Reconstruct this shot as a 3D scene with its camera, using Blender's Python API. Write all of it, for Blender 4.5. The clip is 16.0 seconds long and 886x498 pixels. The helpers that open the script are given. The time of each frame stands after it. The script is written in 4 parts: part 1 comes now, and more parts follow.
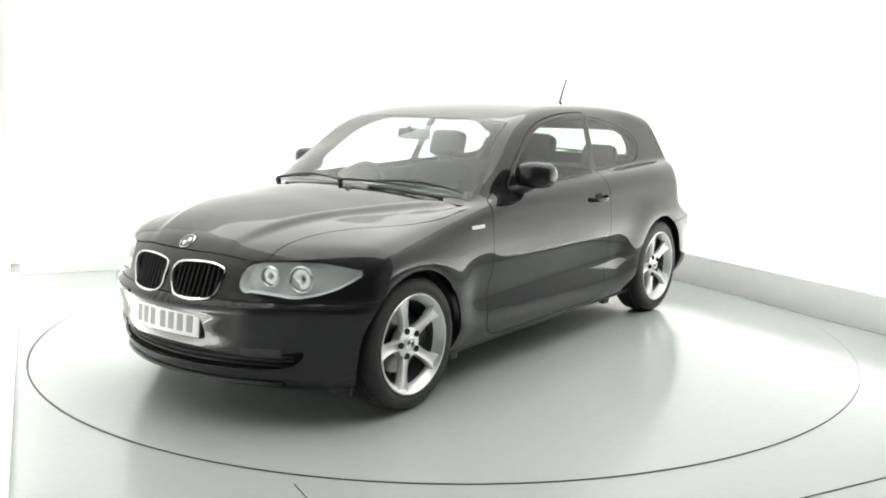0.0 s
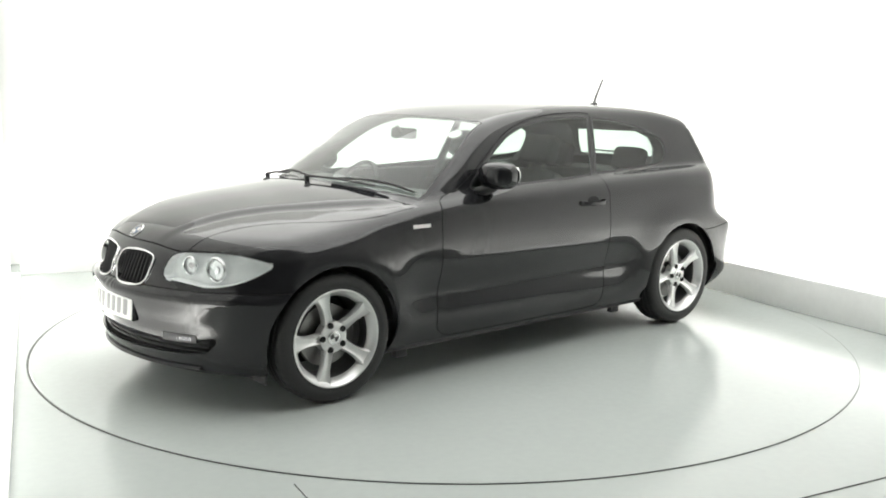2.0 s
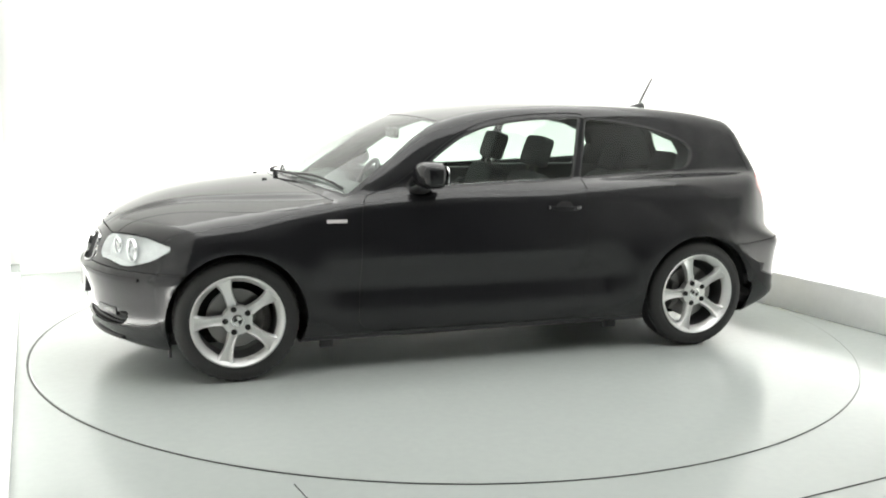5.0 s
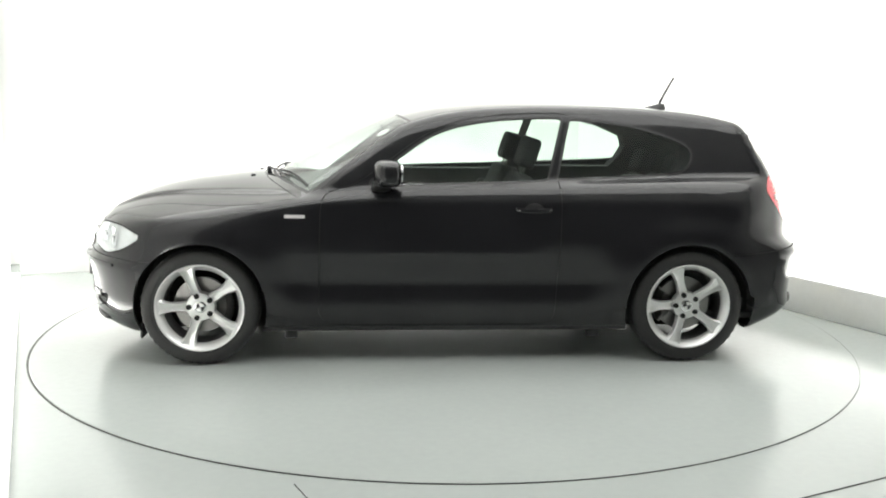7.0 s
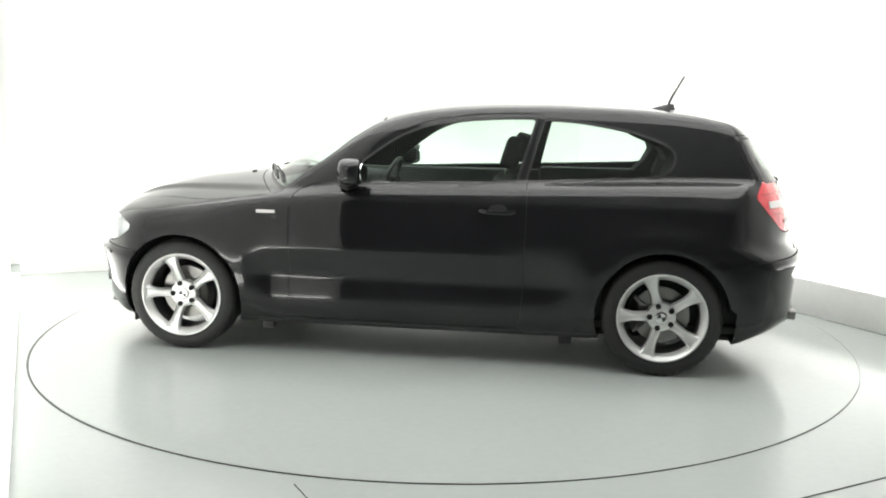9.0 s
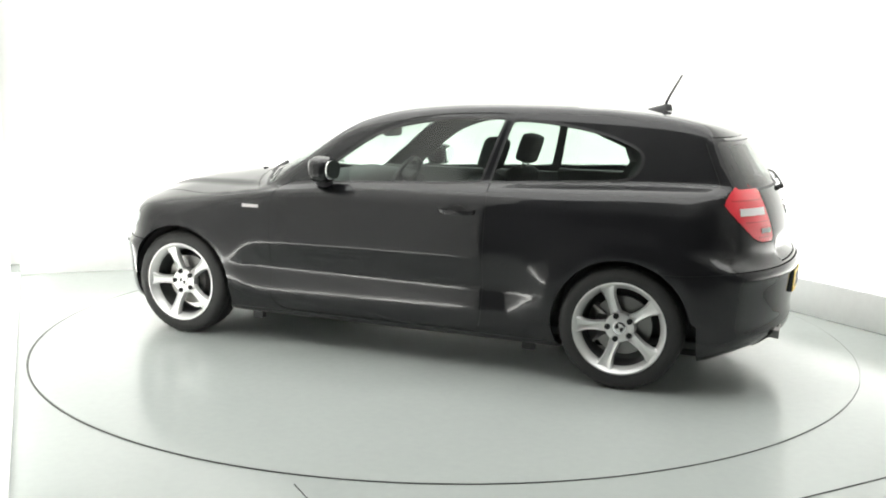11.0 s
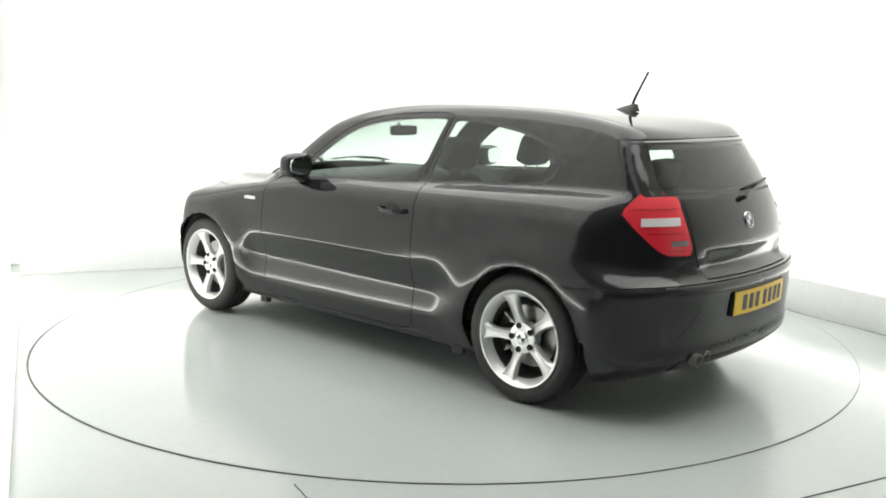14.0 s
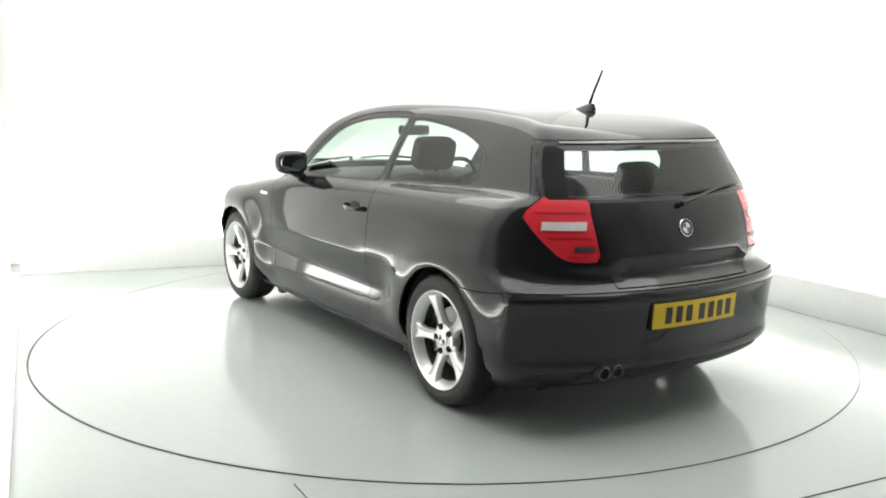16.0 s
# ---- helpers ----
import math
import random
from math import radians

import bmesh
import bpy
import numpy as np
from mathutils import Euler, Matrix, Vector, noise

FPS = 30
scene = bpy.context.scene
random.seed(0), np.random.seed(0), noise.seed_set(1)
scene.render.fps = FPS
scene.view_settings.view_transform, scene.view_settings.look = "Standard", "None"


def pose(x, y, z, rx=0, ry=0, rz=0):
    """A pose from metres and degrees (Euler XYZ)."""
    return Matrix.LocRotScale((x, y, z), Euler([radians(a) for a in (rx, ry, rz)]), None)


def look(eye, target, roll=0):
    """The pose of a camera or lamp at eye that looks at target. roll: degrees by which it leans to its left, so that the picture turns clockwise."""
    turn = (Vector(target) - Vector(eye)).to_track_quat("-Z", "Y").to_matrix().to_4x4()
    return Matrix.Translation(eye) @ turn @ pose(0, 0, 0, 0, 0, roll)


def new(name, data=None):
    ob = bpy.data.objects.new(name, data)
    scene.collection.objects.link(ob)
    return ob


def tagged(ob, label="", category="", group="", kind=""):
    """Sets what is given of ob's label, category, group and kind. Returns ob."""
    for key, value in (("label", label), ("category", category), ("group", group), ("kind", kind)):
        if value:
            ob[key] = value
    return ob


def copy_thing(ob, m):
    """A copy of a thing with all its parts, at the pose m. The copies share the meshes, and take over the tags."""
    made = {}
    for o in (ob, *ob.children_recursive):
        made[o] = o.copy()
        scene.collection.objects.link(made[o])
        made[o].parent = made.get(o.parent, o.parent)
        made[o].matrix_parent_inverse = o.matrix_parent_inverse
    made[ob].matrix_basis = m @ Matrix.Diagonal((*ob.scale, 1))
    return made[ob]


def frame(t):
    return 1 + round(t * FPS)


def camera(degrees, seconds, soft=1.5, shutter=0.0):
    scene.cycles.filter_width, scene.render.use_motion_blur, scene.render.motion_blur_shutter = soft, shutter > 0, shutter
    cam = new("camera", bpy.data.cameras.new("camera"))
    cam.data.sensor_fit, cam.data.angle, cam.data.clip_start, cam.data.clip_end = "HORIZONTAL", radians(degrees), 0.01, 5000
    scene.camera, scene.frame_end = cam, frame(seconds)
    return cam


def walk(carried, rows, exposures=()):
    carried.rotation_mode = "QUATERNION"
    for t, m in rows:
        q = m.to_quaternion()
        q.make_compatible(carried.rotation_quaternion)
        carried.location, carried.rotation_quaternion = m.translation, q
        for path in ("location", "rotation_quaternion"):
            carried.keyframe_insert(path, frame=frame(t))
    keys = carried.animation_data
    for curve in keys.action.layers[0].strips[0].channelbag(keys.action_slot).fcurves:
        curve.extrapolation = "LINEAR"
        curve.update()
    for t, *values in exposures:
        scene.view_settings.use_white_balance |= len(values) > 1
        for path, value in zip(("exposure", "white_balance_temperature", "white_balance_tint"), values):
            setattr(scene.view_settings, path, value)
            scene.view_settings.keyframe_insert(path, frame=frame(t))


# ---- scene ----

# ---------------------------------------------------------------- camera
cam = camera(51.87, 16.0, soft=1.9)
EYE = (0.0, -5.690, 1.443)
TARGET = (-0.0171, 0.0, 0.4992)
walk(cam, [(0.0, look(EYE, TARGET, 0.856)), (16.0, look(EYE, TARGET, 0.856))])

# ---------------------------------------------------------------- world and lamps
world = bpy.data.worlds.new("studio_world")
scene.world = world
world.use_nodes = True
world.node_tree.nodes["Background"].inputs[0].default_value = (0.9, 0.95, 1.0, 1)
world.node_tree.nodes["Background"].inputs[1].default_value = 0.05
scene.view_settings.exposure = 0.0


def area(name, where, target, sx, sy, power, color=(1, 1, 0.98)):
    d = bpy.data.lights.new(name, "AREA")
    d.shape, d.size, d.size_y, d.energy, d.color = "RECTANGLE", sx, sy, power, color
    ob = new(name, d)
    ob.matrix_world = look(where, target)
    return ob


area("softbox_main", (-0.2, 0.2, 4.15), (-0.2, 0.2, 0), 7.6, 6.4, 400)


def strip(name, a, b, out, power, lean=0.55, wide=0.10):
    """A long lamp tube in the trench behind a plinth, washing the wall from below."""
    a, b, out = Vector(a), Vector(b), Vector(out).normalized()
    mid, n = (a + b) / 2, (b - a).normalized()
    d = bpy.data.lights.new(name, "AREA")
    d.shape, d.size, d.size_y, d.energy, d.color = "RECTANGLE", (b - a).length, wide, power, (1, 1, 0.97)
    ob = new(name, d)
    zax = -(out * lean + Vector((0, 0, 0.83))).normalized()
    ob.matrix_world = Matrix.Translation(mid) @ Matrix((n, zax.cross(n), zax)).transposed().to_4x4()
    return ob


strip("cove_lamp_back", (-3.25, 1.62, 0.10), (0.95, 3.17, 0.10), (-0.347, 0.938, 0), 60)
strip("cove_lamp_right", (1.30, 3.00, 0.10), (4.15, -2.30, 0.10), (0.880, 0.475, 0), 60)
strip("cove_lamp_left", (-3.405, 1.36, 0.03), (-1.53, -2.78, 0.03), (-0.911, -0.4123, 0), 18, 0.35, 0.05)

# ---------------------------------------------------------------- materials
def material(name, color, rough=0.5, metal=0.0, coat=0.0, grain=0.0, scale=40.0, bump=0.0, spread=0.0, coarse=3.0):
    """Principled material with colour variation at two scales and fine relief."""
    m = bpy.data.materials.new(name)
    m.use_nodes = True
    nt = m.node_tree
    b = nt.nodes["Principled BSDF"]
    b.inputs["Base Color"].default_value = (*color, 1)
    b.inputs["Roughness"].default_value = rough
    b.inputs["Metallic"].default_value = metal
    if coat:
        b.inputs["Coat Weight"].default_value = coat
        b.inputs["Coat Roughness"].default_value = 0.04
    if grain or bump or spread:
        tc = nt.nodes.new("ShaderNodeTexCoord")
        fine = nt.nodes.new("ShaderNodeTexNoise")
        fine.inputs["Scale"].default_value, fine.inputs["Detail"].default_value = scale, 4
        big = nt.nodes.new("ShaderNodeTexNoise")
        big.inputs["Scale"].default_value, big.inputs["Detail"].default_value = coarse, 3
        nt.links.new(tc.outputs["Object"], fine.inputs["Vector"])
        nt.links.new(tc.outputs["Object"], big.inputs["Vector"])
        add = nt.nodes.new("ShaderNodeMath")
        nt.links.new(fine.outputs[0], add.inputs[0])
        nt.links.new(big.outputs[0], add.inputs[1])
        if grain:
            mr = nt.nodes.new("ShaderNodeMapRange")
            mr.inputs[1].default_value, mr.inputs[2].default_value = 0.6, 1.4
            mr.inputs[3].default_value, mr.inputs[4].default_value = 1 - grain, 1 + grain
            nt.links.new(add.outputs[0], mr.inputs[0])
            mul = nt.nodes.new("ShaderNodeVectorMath")
            mul.operation = "SCALE"
            mul.inputs[0].default_value = color
            nt.links.new(mr.outputs[0], mul.inputs["Scale"])
            nt.links.new(mul.outputs[0], b.inputs["Base Color"])
        if spread:
            rr = nt.nodes.new("ShaderNodeMapRange")
            rr.inputs[1].default_value, rr.inputs[2].default_value = 0.6, 1.4
            rr.inputs[3].default_value, rr.inputs[4].default_value = max(rough - spread, 0.01), rough + spread
            nt.links.new(add.outputs[0], rr.inputs[0])
            nt.links.new(rr.outputs[0], b.inputs["Roughness"])
        if bump:
            bp = nt.nodes.new("ShaderNodeBump")
            bp.inputs["Strength"].default_value, bp.inputs["Distance"].default_value = bump, 0.002
            nt.links.new(fine.outputs[0], bp.inputs["Height"])
            nt.links.new(bp.outputs[0], b.inputs["Normal"])
    return m


def clear(name, tint, ior=1.45, rough=0.01, cover=0.0, cover_color=(0.02, 0.02, 0.02)):
    """Thin clear sheet: tinted see-through with mirror gloss that grows at the rim."""
    m = bpy.data.materials.new(name)
    m.use_nodes = True
    nt = m.node_tree
    nt.nodes.clear()
    out = nt.nodes.new("ShaderNodeOutputMaterial")
    tr = nt.nodes.new("ShaderNodeBsdfTransparent")
    tr.inputs[0].default_value = (*tint, 1)
    gl = nt.nodes.new("ShaderNodeBsdfGlossy")
    gl.inputs["Roughness"].default_value = rough
    lw = nt.nodes.new("ShaderNodeLayerWeight")
    lw.inputs[0].default_value = 0.5
    pw = nt.nodes.new("ShaderNodeMath")
    pw.operation = "POWER"
    pw.inputs[1].default_value = 4.5
    nt.links.new(lw.outputs["Facing"], pw.inputs[0])
    fr = nt.nodes.new("ShaderNodeMath")
    fr.operation = "MULTIPLY_ADD"
    fr.inputs[1].default_value, fr.inputs[2].default_value = 0.9, ((ior - 1) / (ior + 1)) ** 2 * 1.8
    nt.links.new(pw.outputs[0], fr.inputs[0])
    mx = nt.nodes.new("ShaderNodeMixShader")
    nt.links.new(fr.outputs[0], mx.inputs[0])
    nt.links.new(tr.outputs[0], mx.inputs[1])
    nt.links.new(gl.outputs[0], mx.inputs[2])
    nt.links.new(mx.outputs[0], out.inputs[0])
    return m


PAINT = material("black_car_paint", (0.0155, 0.0155, 0.0172), 0.24, coat=1.0, grain=0.12, scale=900, spread=0.03)
PAINT.node_tree.nodes["Principled BSDF"].inputs["Specular IOR Level"].default_value = 0.0
PLASTIC = material("black_plastic", (0.020, 0.020, 0.021), 0.45, grain=0.2, scale=300, bump=0.15)
RUBBER = material("tyre_rubber", (0.022, 0.022, 0.022), 0.62, grain=0.25, scale=120, bump=0.3)
ALLOY = material("silver_alloy", (0.76, 0.76, 0.755), 0.36, metal=0.65, coat=0.4, grain=0.06, scale=400, spread=0.06)
STEEL = material("brake_steel", (0.26, 0.255, 0.25), 0.35, metal=1.0, grain=0.15, scale=200, spread=0.1)
FRIT = material("black_glass_border", (0.012, 0.012, 0.013), 0.06, grain=0.1, scale=200)
DARK = material("dark_underbody", (0.022, 0.022, 0.022), 0.8, grain=0.3, scale=60, bump=0.3)
CHROME = material("bright_chrome", (0.82, 0.82, 0.82), 0.09, metal=1.0, grain=0.03, scale=200)
GLASS = clear("green_tinted_glass", (0.72, 0.80, 0.755))
FLOOR = material("grey_gloss_floor", (0.41, 0.44, 0.423), 0.17, coat=0.0, grain=0.03, scale=25, spread=0.05, coarse=0.9)
FLOOR.node_tree.nodes["Principled BSDF"].inputs["Specular IOR Level"].default_value = 0.38
WALL = material("white_wall_paint", (0.90, 0.90, 0.88), 0.6, grain=0.015, scale=30, bump=0.05, coarse=0.7)
PLINTH = material("pale_grey_plinth", (0.78, 0.79, 0.775), 0.4, grain=0.04, scale=20, bump=0.05, coarse=1.2)
BLACKROOM = material("dark_unseen_screen", (0.05, 0.05, 0.05), 0.8, grain=0.1, scale=10)
GAP = material("dark_joint", (0.045, 0.047, 0.045), 0.7, grain=0.2, scale=60)


# ---------------------------------------------------------------- mesh tools
def mesh_of(name, verts, faces, mat, smooth=False):
    me = bpy.data.meshes.new(name)
    me.from_pydata([tuple(map(float, v)) for v in verts], [], [tuple(int(i) for i in f) for f in faces])
    me.materials.append(mat)
    if smooth:
        for p in me.polygons:
            p.use_smooth = True
    me.update()
    return me


def solid(name, verts, faces, mat, parent=None, label="", smooth=False):
    ob = new(name, mesh_of(name, verts, faces, mat, smooth))
    ob.parent = parent
    if label:
        tagged(ob, label)
    return ob


def part(name, bm, mat, parent=None, label="", smooth=True, angle=35):
    """Link a bmesh as one mesh object under a thing or a part."""
    me = bpy.data.meshes.new(name)
    bmesh.ops.recalc_face_normals(bm, faces=bm.faces[:])
    for f in bm.faces:
        f.smooth = smooth
    if smooth:
        lim = radians(angle)
        for e in bm.edges:
            if len(e.link_faces) == 2 and e.calc_face_angle(0) > lim:
                e.smooth = False
    bm.to_mesh(me)
    bm.free()
    me.materials.append(mat)
    ob = new(name, me)
    ob.parent = parent
    if label:
        tagged(ob, label)
    return ob


def box(bm, lo, hi, bevel=0.0, seg=2, m=None):
    made = bmesh.ops.create_cube(bm, size=1)
    c = [(a + b) / 2 for a, b in zip(lo, hi)]
    d = [b - a for a, b in zip(lo, hi)]
    for v in made["verts"]:
        v.co = Vector((v.co.x * d[0] + c[0], v.co.y * d[1] + c[1], v.co.z * d[2] + c[2]))
    vs = made["verts"]
    if bevel:
        es = list({e for v in vs for e in v.link_edges})
        r = bmesh.ops.bevel(bm, geom=es, offset=bevel, segments=seg, profile=0.5, affect="EDGES")
        vs = list({v for f in r["faces"] for v in f.verts} | {v for v in vs if v.is_valid})
    if m:
        bmesh.ops.transform(bm, matrix=m, verts=vs)
    return vs


def lathe(bm, profile, n=48, axis="y", m=None, closed=False):
    """Turn a profile of (radius, along) round an axis."""
    rings = []
    for r, a in profile:
        ring = []
        for i in range(n):
            t = 2 * math.pi * i / n
            c, s = r * math.cos(t), r * math.sin(t)
            p = {"y": (c, a, s), "z": (c, s, a), "x": (a, c, s)}[axis]
            ring.append(bm.verts.new(m @ Vector(p) if m else p))
        rings.append(ring)
    k = len(rings)
    for j in range(k if closed else k - 1):
        a, b = rings[j], rings[(j + 1) % k]
        for i in range(n):
            bm.faces.new((a[i], a[(i + 1) % n], b[(i + 1) % n], b[i]))
    if not closed:
        for ring in (rings[0], rings[-1]):
            if (ring[0].co - ring[n // 2].co).length > 1e-4:
                bm.faces.new(ring)
    return rings


def tube(bm, pts, r, n=10, r2=None):
    """A round bar along a line of points."""
    pts = [Vector(p) for p in pts]
    rings = []
    for i, p in enumerate(pts):
        d = (pts[min(i + 1, len(pts) - 1)] - pts[max(i - 1, 0)]).normalized()
        q = d.to_track_quat("Z", "Y")
        rad = r + ((r2 if r2 is not None else r) - r) * i / max(len(pts) - 1, 1)
        rings.append([bm.verts.new(p + q @ Vector((rad * math.cos(2 * math.pi * k / n), rad * math.sin(2 * math.pi * k / n), 0))) for k in range(n)])
    for a, b in zip(rings, rings[1:]):
        for k in range(n):
            bm.faces.new((a[k], a[(k + 1) % n], b[(k + 1) % n], b[k]))
    bm.faces.new(rings[0][::-1])
    bm.faces.new(rings[-1])


def prism(bm, poly, lo, hi, place, bevel=0.0):
    """A plate with outline poly (u, v), from depth lo to hi; place(u, v, d) gives the point."""
    a = [bm.verts.new(place(u, v, lo)) for u, v in poly]
    b = [bm.verts.new(place(u, v, hi)) for u, v in poly]
    n = len(poly)
    top = bm.faces.new(b)
    bm.faces.new(a[::-1])
    for i in range(n):
        bm.faces.new((a[i], a[(i + 1) % n], b[(i + 1) % n], b[i]))
    if bevel:
        bmesh.ops.bevel(bm, geom=list(top.edges), offset=bevel, segments=2, profile=0.5, affect="EDGES")


# ---------------------------------------------------------------- the booth
def booth():
    # rectangular booth, its walls turned to the camera's line
    corner = Vector((1.10, 3.06, 0))
    along = Vector((-0.938, -0.347, 0))      # back wall, towards its far end
    side = Vector((0.475, -0.880, 0))        # right wall, towards the camera
    left = Vector((-3.385, 1.425, 0))
    lside = Vector((0.4123, -0.911, 0))

    def slab(name, a, b, thick, z0, z1, mat, label, out):
        d = (b - a).normalized()
        n = Vector((-d.y, d.x, 0))
        if n.dot(out) < 0:
            n = -n
        bm = bmesh.new()
        vs = [bm.verts.new(p + Vector((0, 0, z))) for z in (z0, z1) for p in (a, b, b + n * thick, a + n * thick)]
        for q in ((0, 1, 2, 3), (4, 5, 6, 7), (0, 1, 5, 4), (1, 2, 6, 5), (2, 3, 7, 6), (3, 0, 4, 7)):
            bm.faces.new([vs[i] for i in q])
        bmesh.ops.bevel(bm, geom=[e for e in bm.edges], offset=0.006, segments=2, profile=0.5, affect="EDGES")
        ob = part(name, bm, mat, None)
        return tagged(ob, label, kind="structure")

    # floor sheet
    bm = bmesh.new()
    bm.faces.new([bm.verts.new(p) for p in ((-7, -9, 0), (7, -9, 0), (7, 7, 0), (-7, 7, 0))])
    tagged(part("floor", bm, FLOOR), "glossy pale grey painted studio floor", kind="structure")
    h = 0.245
    out = Vector((0, 1, 0))
    slab("plinth_1", left, corner, 0.05, 0.0, h, PLINTH, "low pale grey plinth along the back wall", out)
    slab("plinth_2", corner + side * 0.004, corner + side * 6.5, 0.05, 0.0, h, PLINTH, "low pale grey plinth along the side wall", Vector((1, 0, 0)))
    up = 4.2
    back = Vector((-along.y, along.x, 0))
    back = back if back.y > 0 else -back
    rt = Vector((-side.y, side.x, 0))
    rt = rt if rt.x > 0 else -rt
    slab("wall_back", left + back * 0.50 + along * 1.5, corner + back * 0.50 - along * 0.9, 0.12, 0.0, up, WALL, "plain white studio back wall", out)
    slab("wall_right", corner + rt * 0.50 - side * 0.7, corner + rt * 0.50 + side * 8.5, 0.12, 0.0, up, WALL, "plain white side wall, continued out of view", Vector((1, 0, 0)))
    end = left + lside * 4.72
    slab("wall_left", left + Vector((-0.073, -0.033, 0)) - lside * 0.3, end + Vector((-0.073, -0.033, 0)), 0.10, 0.0, up, WALL, "plain white studio side screen", Vector((-1, 0, 0)))
    # added kerb: its lit top gives the floor a crisp white edge
    slab("edge_kerb_left", left, end, 0.070, 0.0, 0.020, WALL, "low white kerb added to catch light at the floor's edge", Vector((-1, 0, 0)))
    # added out of view: bright sides and a dark front for the paint to mirror
    slab("unseen_wall_left_return", end + Vector((-0.10, -0.04, 0)), Vector((-4.6, -4.3, 0)), 0.10, 0.0, up, WALL, "plain white side wall, continued out of view", Vector((0, 1, 0)))
    slab("unseen_wall_left_front", Vector((-4.6, -4.3, 0)), Vector((-5.2, -8.9, 0)), 0.10, 0.0, up, WALL, "plain white side wall, continued out of view", Vector((-1, 0, 0)))
    slab("unseen_screen_front", Vector((-5.2, -8.95, 0)), Vector((6.9, -8.95, 0)), 0.10, 0.0, up, BLACKROOM, "unseen dark grey screen added behind the camera", Vector((0, -1, 0)))
    slab("unseen_wall_right_front", corner + rt * 0.50 + side * 8.52, Vector((6.9, -8.9, 0)), 0.10, 0.0, up, WALL, "plain white side wall, continued out of view", Vector((1, 0, 0)))
    # unseen ceiling, added to close the booth above the softbox
    bm = bmesh.new()
    box(bm, (-7, -9.1, up + 0.01), (7.2, 7, up + 0.11))
    tagged(part("ceiling", bm, WALL, smooth=False), "unseen white ceiling added over the booth", kind="structure")
    for a, c, half in (((1.0, -2.675), (3.2, -1.575), 0.0022), ((-0.556, -2.458), (-0.42, -2.70), 0.0013)):
        a, c = Vector((*a, 0)), Vector((*c, 0))
        n = Vector((-(c - a).y, (c - a).x, 0)).normalized() * half
        bm = bmesh.new()
        vs = [bm.verts.new(p + Vector((0, 0, z))) for z in (0.0005, 0.0035) for p in (a - n, c - n, c + n, a + n)]
        for q in ((0, 1, 2, 3), (4, 5, 6, 7), (0, 1, 5, 4), (1, 2, 6, 5), (2, 3, 7, 6), (3, 0, 4, 7)):
            bm.faces.new([vs[i] for i in q])
        tagged(part("floor_joint", bm, GAP, smooth=False), "thin dark joint in the floor sheet", kind="structure")


booth()

# ---------------------------------------------------------------- the car's shell
WB = 1.33          # half the wheelbase
HUB = 0.312        # wheel centre height


def tab(x, xs, ys):
    """Smooth lookup in a short table."""
    xs, ys = np.asarray(xs, float), np.asarray(ys, float)
    d = np.gradient(ys, xs)
    i = np.clip(np.searchsorted(xs, x) - 1, 0, len(xs) - 2)
    h = xs[i + 1] - xs[i]
    t = np.clip((x - xs[i]) / h, 0, 1)
    return ((2 * t**3 - 3 * t**2 + 1) * ys[i] + (t**3 - 2 * t**2 + t) * h * d[i] + (3 * t**2 - 2 * t**3) * ys[i + 1] + (t**3 - t**2) * h * d[i + 1])


def step(x, a, b):
    t = np.clip((x - a) / (b - a), 0, 1)
    return t * t * (3 - 2 * t)


def smax(a, b, k):
    h = np.maximum(k - np.abs(a - b), 0) / k
    return np.maximum(a, b) + h * h * k * 0.25


def smin(a, b, k):
    return -smax(-a, -b, k)


def w_body(x, z):
    w = tab(z, [0.14, 0.18, 0.22, 0.27, 0.32, 0.345, 0.38, 0.42, 0.455, 0.51, 0.57, 0.62, 0.68, 0.76, 0.85, 0.895, 0.918, 0.96, 1.02, 1.08],
            [0.75, 0.780, 0.798, 0.812, 0.8165, 0.815, 0.812, 0.8085, 0.8065, 0.819, 0.835, 0.842, 0.843, 0.837, 0.826, 0.819, 0.808, 0.788, 0.745, 0.68])
    # the scoop in the flank runs out towards the arches
    fade = 0.8 * (1 - step(x, -1.0, -0.80)) + step(x, 0.72, 0.96)
    w = w + fade * tab(z, [0.14, 0.22, 0.27, 0.32, 0.345, 0.38, 0.42, 0.455, 0.51, 0.57, 0.62, 0.68],
                       [0.0, 0.0, 0.003, 0.0095, 0.015, 0.022, 0.0275, 0.030, 0.021, 0.007, 0.0, 0.0])
    for cx in (-WB, WB):
        d = np.hypot(x - cx, z - HUB)
        w = w + 0.024 * np.exp(-((d - 0.37) / np.where(d > 0.37, 0.14, 0.085)) ** 2) * step(z, 0.2, 0.34) * (1 - step(z, 0.72, 0.88))
    w = w - 0.05 * step(x, 1.3, 2.1) * step(z, 0.8, 1.05)
    return w


def front(s, z):
    return (-2.085 + 0.48 * s**2 + 0.25 * s**6
            + tab(z, [0.13, 0.17, 0.22, 0.30, 0.42, 0.50, 0.532, 0.546, 0.556, 0.57, 0.64, 0.72, 0.80], [0.17, 0.085, 0.040, 0.016, 0.004, -0.009, -0.014, -0.010, 0.010, 0.022, 0.04, 0.07, 0.12]))


